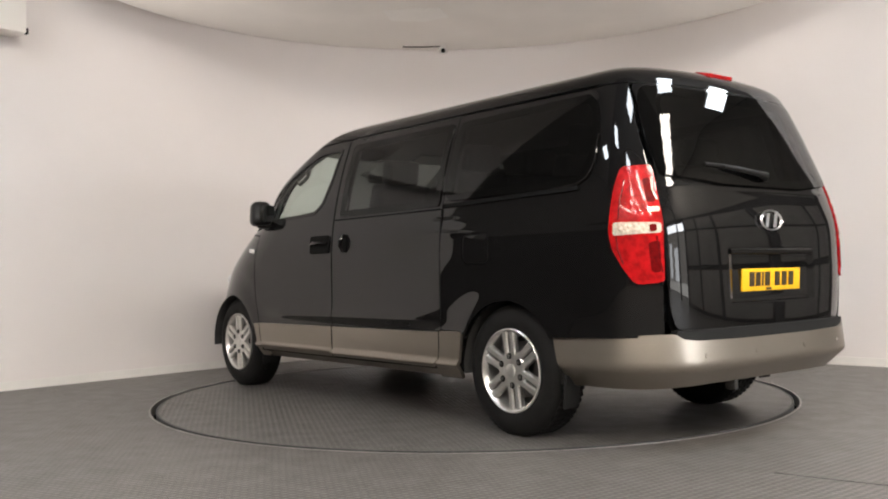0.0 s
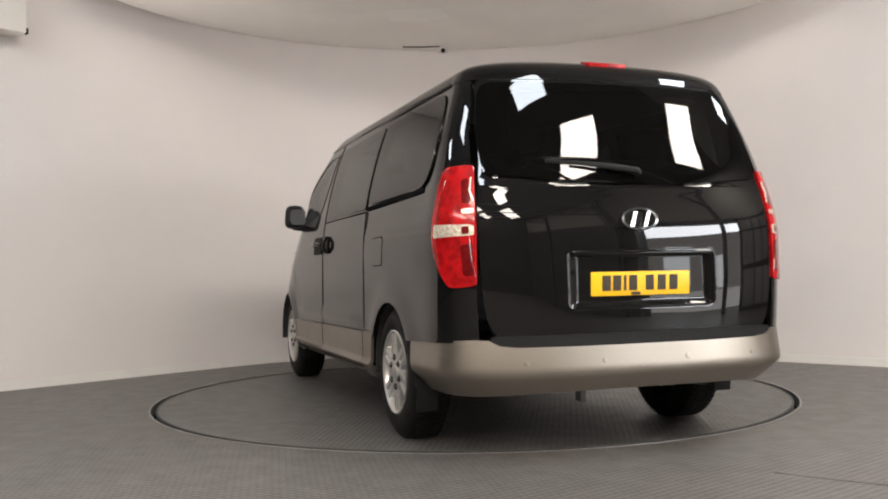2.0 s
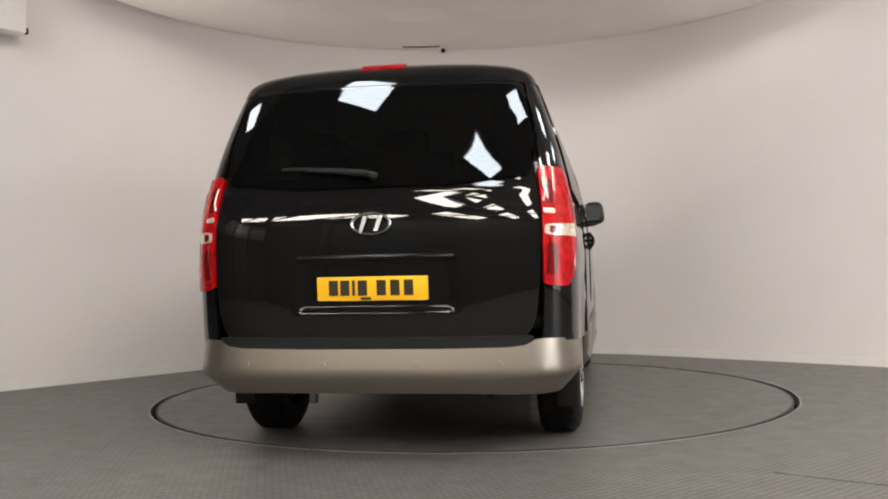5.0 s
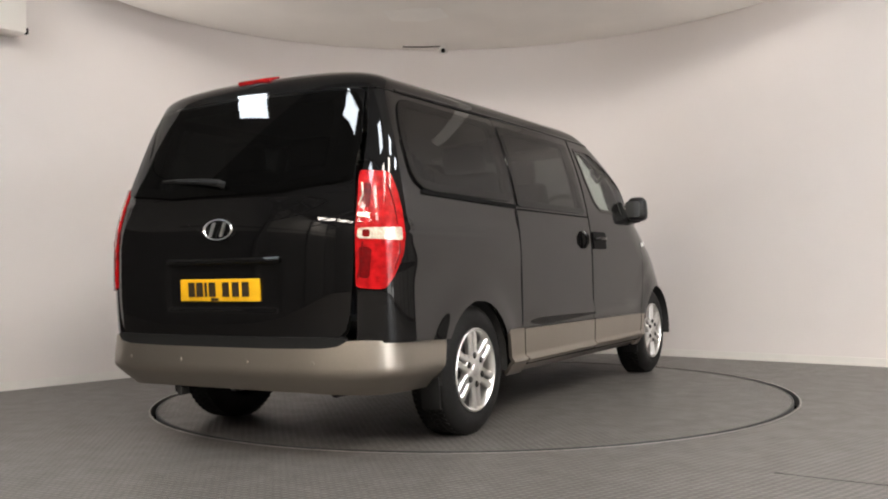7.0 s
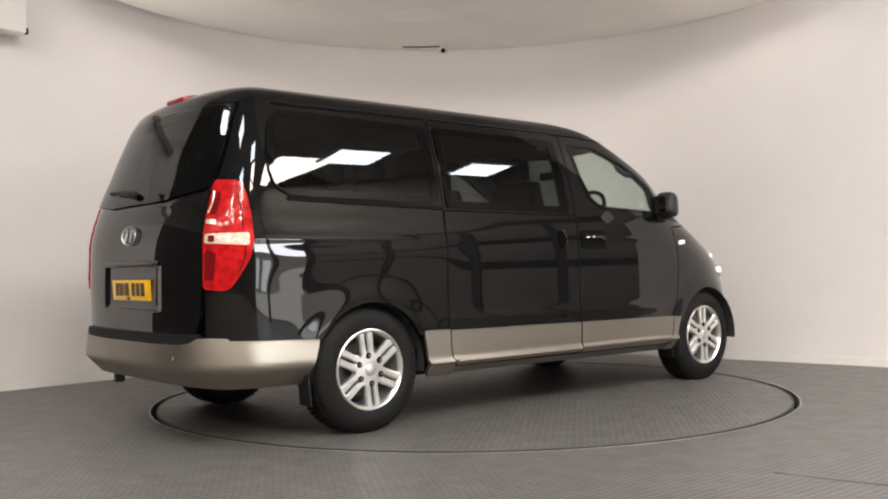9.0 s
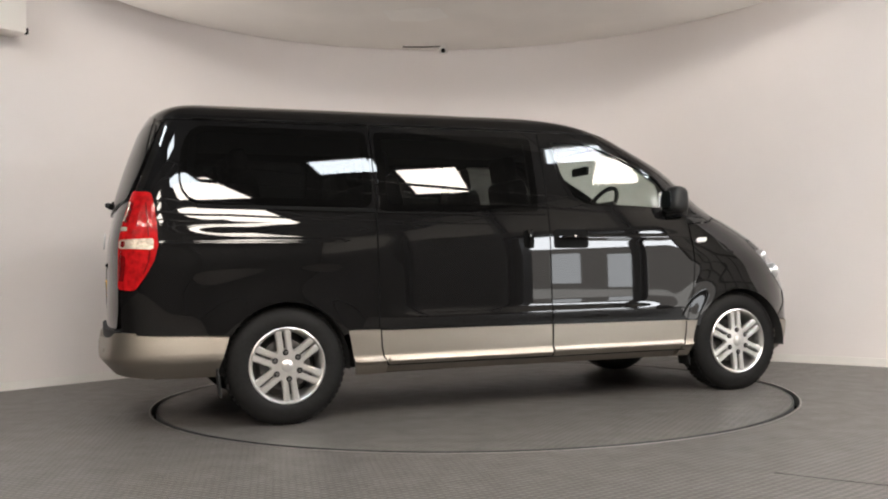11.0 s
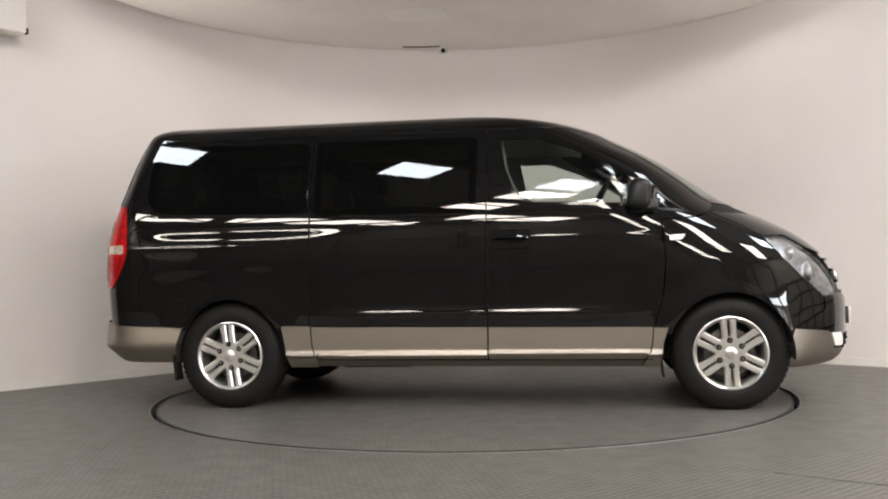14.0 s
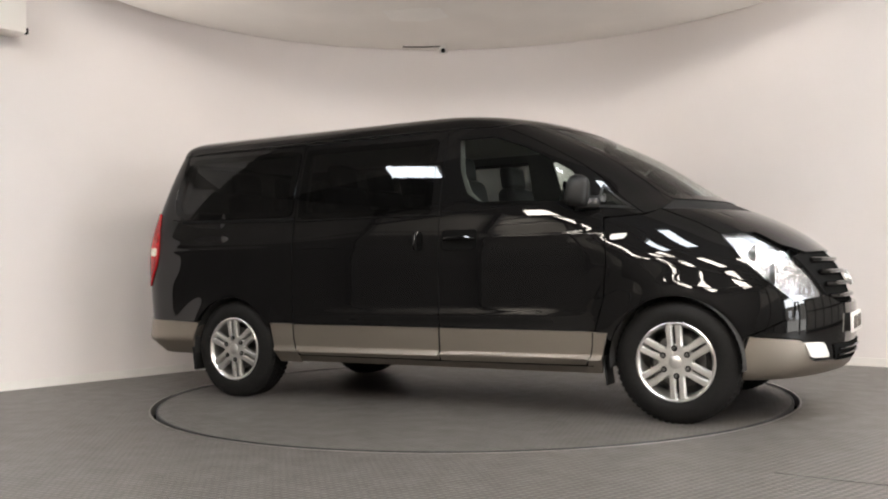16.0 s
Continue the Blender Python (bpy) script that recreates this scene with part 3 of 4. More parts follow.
def flare(v, h):
    """Slight swelling of the skin round the wheel arches and at the shoulder line."""
    x, y, z = shell(v, h)
    out = 0.0
    for cx in (0.0, 3.2):
        d = math.hypot(x - cx, z - HUB_Z)
        out += 0.012 * math.exp(-((d - ARCH_R) / 0.11) ** 2)
    if x > 2.4 and z > 0.6:
        a = math.degrees(math.atan2(z - HUB_Z, x - 3.2))
        out += 0.003 * math.exp(-((math.hypot(x - 3.2, z - HUB_Z) - 0.60) / 0.06) ** 2) * math.exp(-((a - 118) / 26) ** 2)
    fade = max(0.0, min(1.0, (x + 0.85) / 0.5, (3.75 - x) / 0.6))
    fade = fade * fade * (3 - 2 * fade)
    # shoulder: the skin steps in softly above it
    a = max(0.0, min(1.0, (z - 1.09) / 0.09))
    tail = max(0.0, min(1.0, (1.3 - x) / 1.2))
    out -= 0.007 * fade * tail * tail * (3 - 2 * tail) * a * a * (3 - 2 * a)
    # crease running forward from the tail lamp
    behind = max(0.0, min(1.0, (x + 0.8) / 0.1, (0.45 - x) / 0.7))
    out += 0.0025 * behind * math.exp(-((z - 1.065) / 0.014) ** 2)
    # crease along the front door
    ahead = max(0.0, min(1.0, (x - 1.75) / 0.3, (2.85 - x) / 0.2))
    out += 0.0016 * ahead * math.exp(-((z - 1.085) / 0.013) ** 2)
    # soft roll above the sill
    door = max(0.0, min(1.0, (x - 0.45) / 0.5, (2.75 - x) / 0.4))
    out += 0.011 * door * door * (3 - 2 * door) * math.exp(-((z - 0.60) / 0.04) ** 2)
    quarter = max(0.0, min(1.0, (x + 0.75) / 0.35, (0.75 - x) / 0.6))
    out += 0.006 * quarter * quarter * (3 - 2 * quarter) * math.exp(-((z - 0.97 - 0.05 * x) / 0.09) ** 2)
    return out if abs(y) > 0.5 else out * 0.3


def bumper_off(v, h):
    back = max(0.0, min(1.0, (0.88 - abs(v)) / 0.3))
    back = back * back * (3 - 2 * back)
    under = max(0.0, 0.41 - h)
    curve = -0.85 * under * under / (under + 0.008) - 0.17 * max(0.0, h - 0.43)
    return 0.008 + 0.045 * back + curve


def gate_off(v, h):
    x, y, z = shell(v, h)

    def smooth(a):
        a = max(0.0, min(1.0, a))
        return a * a * (3 - 2 * a)
    inset = smooth((0.40 - abs(y + 0.02)) / 0.05) * smooth((z - 0.69) / 0.045) * smooth((0.97 - z) / 0.035)
    ledge = smooth((z - 1.255) / 0.02) * smooth((1.285 - z) / 0.02)
    return -0.015 * inset + 0.003 * ledge


for side in (1, -1):
    fl = (lambda pts: pts) if side > 0 else mirror
    # window outlines
    quarter = rounded(fl([S(-0.612, 1.54), S(-0.602, 1.43), S(-0.567, 1.342), S(-0.49, 1.305), S(-0.32, 1.292), S(0.535, 1.285), S(0.535, 1.755), S(-0.47, 1.765), S(-0.55, 1.72), S(-0.592, 1.64)]), 0.05)
    slider = rounded(fl([S(0.585, 1.262), S(1.655, 1.255), S(1.655, 1.75), S(0.585, 1.757)]), 0.03)
    drop = rounded(fl([S(1.785, 1.745), S(1.82, 1.52), S(1.885, 1.36), S(1.985, 1.292), S(2.685, 1.262), S(2.675, 1.40), S(2.60, 1.49), S(2.27, 1.665), S(2.06, 1.745)]), 0.03)
    tri = rounded(fl([S(2.755, 1.24), S(2.985, 1.222), S(2.775, 1.385)]), 0.02)

    def shrink(pts, w):
        c = Vector((sum(p[0] for p in pts) / len(pts), sum(p[1] for p in pts) / len(pts)))
        return [tuple(Vector(p) + (c - Vector(p)).normalized() * w) for p in pts]

    # quarter panel behind the sliding door
    lo = fl([R(0.79, 0.56)]) + fl([R(0.80, 0.90), R(0.795, 1.20), R(0.775, 1.45), R(0.73, 1.70), R(0.71, 1.80), S(-0.2, 1.80), S(0.555, 1.80), S(0.555, 0.545), S(0.395, 0.545)])
    if side > 0:
        ring = arch(0, HUB_Z, ARCH_R, 0.335, -0.322, 1)
    else:
        ring = mirror(arch(0, HUB_Z, ARCH_R, 0.335, -0.322, 1))
    patch("quarter_panel", lo + ring, PAINT, van, flare, 0.02, [shrink(quarter, 0.035)], 0.04, rise=0.009)
    # sliding door
    sd = patch("sliding_door", fl([S(0.562, 0.54), S(1.716, 0.53), S(1.716, 1.795), S(0.562, 1.797)]), PAINT, van, flare, 0.025, [shrink(slider, 0.035)], 0.04, rise=0.015)
    patch("window_pane", slider, GLASS_MID, sd, 0.0035, 0.004, step=0.07)
    band("window_seal", slider, 0.04, GLOSS_PLASTIC, sd, 0.002, 0.006)
    # front door
    fdo = fl([S(1.724, 0.53), S(2.745, 0.515), S(2.80, 0.70), S(2.815, 1.0), S(2.80, 1.18), S(3.02, 1.195), S(2.80, 1.39), S(2.62, 1.525), S(2.30, 1.70), S(2.10, 1.79), S(1.724, 1.795)])
    fd = patch("front_door", fdo, PAINT, van, flare, 0.025, [shrink(drop, 0.012), shrink(tri, 0.012)], 0.035, rise=0.008)
    patch("window_pane", drop, GLASS_CLEAR, fd, 0.0, 0.004, step=0.06)
    band("window_seal", drop, 0.02, GLOSS_PLASTIC, fd, 0.004, 0.012)
    patch("quarter_light", tri, GLASS_MID, fd, 0.001, 0.004)
    band("quarter_seal", tri, 0.016, MIRROR_SHELL, fd, 0.006, 0.012)
    # quarter glass
    patch("quarter_window", quarter, GLASS_DARK, van, 0.0035, 0.004, step=0.07)
    band("window_seal", quarter, 0.04, GLOSS_PLASTIC, van, 0.002, 0.006)
    shell_tube("window_edge", fl([S(-0.614, 1.54), S(-0.606, 1.43), S(-0.586, 1.37), S(-0.548, 1.328), S(-0.49, 1.302), S(-0.40, 1.293), S(-0.32, 1.289)]), 0.005, GLOSS_PLASTIC, van, 0.003)
    # front wing
    fo = fl([S(2.752, 0.515), S(2.807, 0.70), S(2.822, 1.0), S(2.81, 1.172), S(3.03, 1.187), S(3.10, 1.22), S(3.30, 1.135), S(3.43, 1.062), S(3.55, 0.92), S(3.65, 0.82), S(3.80, 0.68), S(3.80, 0.60), S(3.58, 0.50)])
    ring = arch(3.2, HUB_Z, ARCH_R, 3.555, 2.845, 1)
    patch("front_wing", fo + (ring if side > 0 else mirror(ring)), PAINT, van, flare, 0.02, step=0.025)
    # screen pillar
    patch("pillar", fl([S(3.10, 1.222), S(3.024, 1.198), S(2.804, 1.393), S(2.624, 1.528), S(2.304, 1.703), S(2.104, 1.793), S(2.20, 1.80), S(2.44, 1.735), S(2.76, 1.555), S(2.98, 1.40), S(3.14, 1.285)]), PAINT, van, 0.0, 0.03)
    # sills in pewter
    def sill_off(v, h):
        t = max(0.0, min(1.0, (h - 0.26) / 0.1))
        return 0.012 + 0.022 * math.exp(-((h - 0.352) / 0.014) ** 2) - 0.05 * (1 - t) ** 2
    for name, x0, x1, z0, z1 in (("rear_sill", 0.40, 0.560, 0.27, 0.541), ("sliding_door_cladding", 0.568, 1.714, 0.325, 0.533), ("front_door_cladding", 1.726, 2.735, 0.32, 0.523), ("front_sill", 2.745, 2.80, 0.27, 0.512)):
        pts = [S(x0, z1), S(x1, z1 - 0.008 * (x1 - x0)), S(x1, z0), S(x0, z0)]
        if name == "rear_sill":
            pts = [S(0.365, 0.541), S(0.560, 0.539), S(0.565, 0.43), S(0.578, 0.37), S(0.605, 0.326), S(0.605, 0.27), S(0.415, 0.27)]
        if name == "sliding_door_cladding":
            pts = [S(0.569, 0.533), S(1.714, 0.524), S(1.714, 0.325), S(0.618, 0.325), S(0.588, 0.37), S(0.574, 0.43)]
        if name == "front_door_cladding":
            pts = [S(1.726, 0.523), S(2.736, 0.515), S(2.73, 0.43), S(2.718, 0.37), S(2.69, 0.32), S(1.726, 0.32)]
        if name == "front_sill":
            pts = [S(2.742, 0.511), S(2.828, 0.51), S(2.80, 0.42), S(2.775, 0.27), S(2.67, 0.27), S(2.70, 0.32), S(2.726, 0.37), S(2.738, 0.43)]
        patch(name, fl(pts), CLADDING, van, sill_off, 0.02, step=0.022, label="pewter lower panel")
    patch("sill_step", fl([S(0.56, 0.322), S(2.72, 0.312), S(2.70, 0.265), S(0.56, 0.275)]), CLADDING, van, lambda v, h: -0.01 - 1.1 * (0.322 - h), 0.03, step=0.022)
    for seam in ([S(0.564, 0.537), S(0.569, 0.43), S(0.582, 0.37), S(0.612, 0.324)], [S(1.72, 0.53), S(1.72, 0.43), S(1.72, 0.325)], [S(2.739, 0.51), S(2.734, 0.43), S(2.722, 0.37), S(2.695, 0.322)]):
        shell_tube("sill_seam", fl(seam), 0.005, PIT, van, 0.0095)
    shell_tube("sill_seam", fl([S(0.57, 0.323), S(1.7, 0.318), S(2.735, 0.316)]), 0.005, PIT, van, -0.002)
    # sliding rail slot
    patch("rail_slot", rounded(fl([S(-0.50, 1.272), S(0.555, 1.248), S(0.555, 1.27), S(-0.50, 1.294)]), 0.006), PIT, van, 0.004, 0.01)
    shell_tube("waist_seam", fl([S(0.57, 1.245), S(1.1, 1.241), S(1.70, 1.238)]), 0.0035, PIT, sd, 0.002)
    # crease over the rear arch of the sliding door edge
    shell_tube("crease", fl([S(0.556, 0.56), S(0.556, 0.9), S(0.556, 1.24)]), 0.004, PIT, van, 0.001)
    shell_tube("crease", fl([S(1.72, 0.54), S(1.72, 1.2), S(1.72, 1.79)]), 0.0035, PIT, van, 0.001)
    shell_tube("gutter", fl([S(-0.52, 1.805), S(0.5, 1.808), S(1.2, 1.806), S(1.9, 1.80), S(2.1, 1.79)]), 0.006, GLOSS_PLASTIC, van, 0.001)
    # door handles; matt dark patches paint the shade of their cups
    for name, x0, x1, owner in (("sliding_handle", 1.50, 1.625, sd), ("front_handle", 1.745, 2.0, fd)):
        if name == "sliding_handle":
            x0, x1 = x0 + 0.03, x1 - 0.02
        cup = rounded(fl([S(x0 + 0.005, 1.018), S(x1 - 0.005, 1.016), S(x1 - 0.005, 1.138), S(x0 + 0.005, 1.14)]), 0.022)
        patch("recess_patch", cup, RECESS_SHADE, owner, 0.0095, 0.006, step=0.02, label="matt dark patch painting the shade of the handle recess")
        if name == "front_handle":
            pts = [S(x0 + 0.02, 1.085), S(x0 + 0.08, 1.09), S(x1 - 0.08, 1.09), S(x1 - 0.02, 1.082)]
        else:
            pts = [S(x0 + 0.035, 1.025), S(x0 + 0.037, 1.06), S(x0 + 0.037, 1.10), S(x0 + 0.035, 1.135)]
        path = [shell(v, h, o) for (v, h), o in zip(fl(pts), (0.012, 0.034, 0.034, 0.012))]
        part(name, tube(path, [0.011, 0.013, 0.013, 0.011], 8), PAINT, owner, "black pull handle")
    # indicator repeaters
    patch("repeater", rounded(fl([S(2.845, 1.045), S(2.925, 1.052), S(2.945, 1.083), S(2.85, 1.078)]), 0.015), REPEATER_LENS, van, 0.014, 0.012, step=0.03, label="small clear side repeater")
    # tail lamp
    lamp_out = rounded(fl([R(0.79, 0.815), S(-0.84, 0.805), S(-0.79, 0.875), S(-0.735, 0.97), S(-0.712, 1.06), S(-0.725, 1.18), S(-0.745, 1.28), S(-0.775, 1.362), R(0.765, 1.372), R(0.765, 1.34), R(0.785, 1.1)]), 0.02)
    lamp = patch("tail_lamp", lamp_out, RED_LENS, van, 0.009, 0.03, step=0.02, label="large upright red tail lamp")
    patch("reversing_band", rounded(fl([R(0.795, 1.045), S(-0.738, 1.035), S(-0.738, 1.098), R(0.795, 1.093)]), 0.012), CLEAR_LENS, lamp, 0.0115, 0.006, step=0.025, label="clear band across the lamp")
    patch("upper_band", rounded(fl([R(0.79, 1.145), R(0.84, 1.143), R(0.84, 1.165), R(0.788, 1.168)]), 0.006), CLEAR_LENS, lamp, 0.0115, 0.006, step=0.02)
    patch("upper_reflector", rounded(fl([R(0.80, 1.19), R(0.835, 1.19), R(0.825, 1.30), R(0.795, 1.31)]), 0.01), LAMP_DARK, lamp, 0.0105, 0.004, step=0.025, label="dark chamber behind the upper lens")
    patch("lower_chamber", rounded(fl([R(0.805, 0.86), R(0.845, 0.86), R(0.855, 1.0), R(0.805, 1.01)]), 0.02), LAMP_DARK, lamp, 0.0105, 0.004, step=0.025, label="dark chamber behind the lower lens")
    patch("lamp_bulb", rounded(fl([R(0.815, 1.052), R(0.845, 1.05), R(0.845, 1.085), R(0.815, 1.087)]), 0.008), LAMP_DARK, lamp, 0.0125, 0.004, step=0.02, label="dark bulb housing in the clear band")
    shell_tube("lamp_rib", fl([R(0.80, 0.86), R(0.815, 0.95), R(0.82, 1.03)]), 0.004, LAMP_DARK, lamp, 0.0085)
    shell_tube("lamp_rib", fl([S(-0.79, 0.90), S(-0.765, 0.97), S(-0.757, 1.03)]), 0.004, LAMP_DARK, lamp, 0.0085)
    shell_tube("lamp_rib", fl([S(-0.765, 1.11), S(-0.775, 1.2), S(-0.795, 1.30)]), 0.004, LAMP_DARK, lamp, 0.0085)
    shell_tube("reflector_line", fl([R(0.785, 1.31), R(0.80, 1.25), R(0.79, 1.20)]), 0.005, CLEAR_LENS, lamp, 0.008)
    # headlamp
    ho = rounded(fl([S(3.42, 1.062), S(3.58, 1.062), S(3.68, 1.0), S(3.80, 0.905), S(3.90, 0.785), S(3.945, 0.695), S(3.83, 0.668), S(3.715, 0.745), S(3.63, 0.835), S(3.52, 0.96)]), 0.03)
    bowl = patch("headlamp", ho, HEAD_BOWL, van, -0.03, 0.03, step=0.03, label="large swept headlamp with bright reflector")
    patch("lens_cover", ho, HEAD_LENS, bowl, 0.004, 0.03, step=0.04, label="clear lens")
    for x, z, r in ((3.70, 0.84, 0.062), (3.60, 0.965, 0.045)):
        c, n = Vector(shell(*fl([S(x, z)])[0])), shell_normal(*fl([S(x, z)])[0], 0.0)
        bm = lathe([(0, -0.02), (r * 0.4, -0.015), (r * 0.8, 0.0), (r, 0.018), (r * 1.06, 0.016)], "Z", 24)
        bm.transform(Matrix.Translation(c - n * 0.024) @ Vector((1, side * -0.25, 0)).to_track_quat("Z", "Y").to_matrix().to_4x4())
        part("reflector_bowl", bm, CHROME, bowl)
    # mud flaps
    for x, y, z, w in ((-0.39, 0.87, 0.27, 0.11), (2.79, 0.835, 0.285, 0.13)):
        part("mud_flap", box(0.012, w, 0.17, (x, side * y, z), 0.005, Matrix.Rotation(radians(-6), 4, "Y")), PLASTIC, van, "black rubber mud flap")
    # door mirror
    mir = part("mirror_housing", box(0.15, 0.17, 0.185, (2.67, side * 0.965, 1.338), 0.062, pose(0, 0, 0, 0, 8, side * -14), None, (0.8, 0.86), 5), MIRROR_SHELL, van, "black door mirror")
    face = Matrix.Translation((2.589, side * 0.955, 1.335)) @ pose(0, 0, 0, 0, 1, side * -9) @ pose(0, 0, 0, 90, 0, -90)
    part("mirror_glass", extrude_outline(rounded([(-0.058, -0.062), (0.058, -0.062), (0.058, 0.062), (-0.058, 0.062)], 0.03), 0.003, face), MIRROR, mir, "mirror glass", False)
    part("mirror_arm", box(0.15, 0.15, 0.075, (2.70, side * 0.90, 1.262), 0.03, pose(0, 0, 0, side * 8, 0, side * -30), None, (0.75, 0.9), 4), MIRROR_SHELL, mir)
    part("mirror_foot", box(0.14, 0.03, 0.10, (2.735, side * 0.862, 1.265), 0.012, pose(0, 0, 0, side * 10, 0, side * -10)), MIRROR_SHELL, mir)
    # wheel housings
    for cx in (0.0, 3.2):
        bm = bmesh.new()
        a0, a1 = -0.1, math.pi + 0.1
        rows = []
        for k in range(25):
            a = a0 + (a1 - a0) * k / 24
            rows.append([bm.verts.new((cx + r * math.cos(a), side * y, HUB_Z + r * math.sin(a))) for r, y in ((ARCH_R - 0.002, 0.93), (ARCH_R + 0.002, 0.60), (0.1, 0.60))])
        for p, q in zip(rows, rows[1:]):
            for i in range(2):
                bm.faces.new((p[i], p[i + 1], q[i + 1], q[i]))
        part("wheel_housing", bm, UNDER, van)

# fuel flap on the left quarter
flap = rounded([S(0.13, 0.925), S(0.335, 0.922), S(0.345, 1.075), S(0.135, 1.078)], 0.03)
FV = sum(p[0] for p in flap) / len(flap)
fuel = patch("fuel_flap", flap, PAINT, van, lambda v, h: flare(v, h) + 0.0025, 0.004)
band("flap_gap", [(FV + (v - FV) * 1.05, 1.0 + (h - 1.0) * 1.06) for v, h in flap], 0.007, PIT, fuel, lambda v, h: flare(v, h) + 0.0012, 0.003)

# roof: lofted from the gutter to the crown, joined over the middle
bm = bmesh.new()
hs = [1.80 + (Z1 + HR - 1.80) * (k / 22) for k in range(23)]
vs_ = list(np.concatenate([np.linspace(0, 1, 44)[:-1], np.linspace(1, 4, 40)[:-1], np.linspace(4, 5, 30)]))
vs_ += [10 - v for v in vs_[-2:0:-1]]
rows = [[bm.verts.new(shell(v, min(h, Z1 + HR - 1e-4))) for v in vs_] for h in hs]
for a, b in zip(rows, rows[1:]):
    for i in range(len(vs_)):
        j = (i + 1) % len(vs_)
        bm.faces.new((a[i], a[j], b[j], b[i]))
bmesh.ops.remove_doubles(bm, verts=bm.verts[:], dist=1e-4)
bmesh.ops.recalc_face_normals(bm, faces=bm.faces[:])
part("roof", bm, PAINT, van)
bm = bmesh.new()
rows = [[bm.verts.new((lambda p: (p[0] * 0.985 + 0.02, p[1] * 0.97, p[2] - 0.03))(shell(v, min(h, Z1 + HR - 1e-4)))) for v in vs_] for h in hs[::3]]
for a, b in zip(rows, rows[1:]):
    for i in range(len(vs_)):
        j = (i + 1) % len(vs_)
        bm.faces.new((a[i], b[i], b[j], a[j]))
bm.faces.new(rows[-1])
part("headlining", bm, HEADLINER, van)

# tailgate and its glass
gate_out = rounded([R(-0.66, 0.562), R(0.66, 0.562), R(0.735, 0.60), R(0.765, 0.68), R(0.785, 0.9), R(0.78, 1.2), R(0.745, 1.4), R(0.715, 1.70), R(0.70, 1.797),
                    R(-0.70, 1.797), R(-0.715, 1.70), R(-0.745, 1.4), R(-0.78, 1.2), R(-0.785, 0.9), R(-0.765, 0.68), R(-0.735, 0.60)], 0.03)
rear_win = rounded([R(-0.73, 1.325), R(-0.35, 1.288), R(0.35, 1.288), R(0.73, 1.325), R(0.728, 1.40), R(0.70, 1.72), R(0.66, 1.785), R(-0.66, 1.785), R(-0.70, 1.72), R(-0.728, 1.40)], 0.03)
rw_hole = [(v * 0.93, 1.53 + (h - 1.53) * 0.88) for v, h in rear_win]
recess = [R(y, z) for y, z in ((-0.43, 0.68), (-0.2, 0.68), (0.0, 0.68), (0.2, 0.68), (0.39, 0.68), (0.39, 0.98), (0.2, 0.98), (0.0, 0.98), (-0.2, 0.98), (-0.43, 0.98))]
gate = patch("tailgate", gate_out, PAINT, van, gate_off, 0.025, [rw_hole, recess], 0.03, "black tailgate")
patch("plate_recess", recess, PAINT, gate, gate_off, 0.004, step=0.0125)
patch("rear_window", rear_win, GLASS_DARK, gate, lambda v, h: 0.008 - 0.02 * (shell(v, h)[2] - 1.6), 0.005, step=0.05, label="dark privacy glass")
band("window_seal", rear_win, 0.045, GLOSS_PLASTIC, gate, 0.002, 0.006)
patch("gate_gap", rounded([R(-0.79, 0.60), R(-0.68, 0.54), R(0.68, 0.54), R(0.79, 0.60), R(0.80, 1.0), R(0.77, 1.4), R(0.735, 1.80), R(-0.735, 1.80), R(-0.77, 1.4), R(-0.80, 1.0)], 0.03), PIT, van, -0.045, 0.01,
      [[(v * 0.93, 1.53 + (h - 1.53) * 0.88) for v, h in rear_win]], 0.05)
# grip bar over the number plate
pts = [R(y, 0.955) for y in (0.36, 0.2, 0.0, -0.2, -0.40)]
shell_tube("grip_bar", pts, 0.016, GLOSS_PLASTIC, gate, -0.006, "gloss black grip bar", 10)
pts = [R(y, 0.705) for y in (0.345, 0.2, 0.0, -0.2, -0.36)]
shell_tube("lower_lip", pts, 0.004, PAINT, gate, -0.003, "", 8)
# number plate with unreadable bars
pl = Vector((-0.972, -0.006, 0.811))
plate_pose = Matrix.Translation(pl) @ pose(0, 0, 0, 90, 0, -90) @ pose(0, 0, 0, 3, 0, 0)
plate = part("number_plate", box(0.53, 0.112, 0.010, (0, 0, 0.004), 0.003), PLATE_YELLOW, gate, "yellow rear number plate")
plate.matrix_local = plate_pose
for k, x in enumerate((-0.185, -0.130, -0.088, -0.045, 0.045, 0.110, 0.175)):
    w = 0.014 if k == 2 else 0.044
    o = part("bar", box(w, 0.072, 0.003, (x, 0.004, 0.010), 0.0), PLATE_INK, plate)
o = part("fixing", box(0.05, 0.014, 0.003, (-0.03, -0.046, 0.010), 0.002), PLATE_INK, plate)
# oval badge: plain ring with a slanted bar
bm = bmesh.new()
for k in range(40):
    a = 2 * math.pi * k / 40
    for r, zz in ((1.0, 0.0), (0.94, 0.009), (0.86, 0.0)):
        bm.verts.new((0.098 * r * math.cos(a), 0.054 * r * math.sin(a), zz))
bm.verts.ensure_lookup_table()
for k in range(40):
    j = (k + 1) % 40
    for i in range(2):
        bm.faces.new((bm.verts[3 * k + i], bm.verts[3 * j + i], bm.verts[3 * j + i + 1], bm.verts[3 * k + i + 1]))
badge = part("badge", bm, CHROME, gate, "chrome oval badge")
badge.matrix_local = Matrix.Translation((-0.984, -0.006, 1.113)) @ pose(0, 0, 0, 90, 0, -90) @ pose(0, 0, 0, -4, 0, 0)
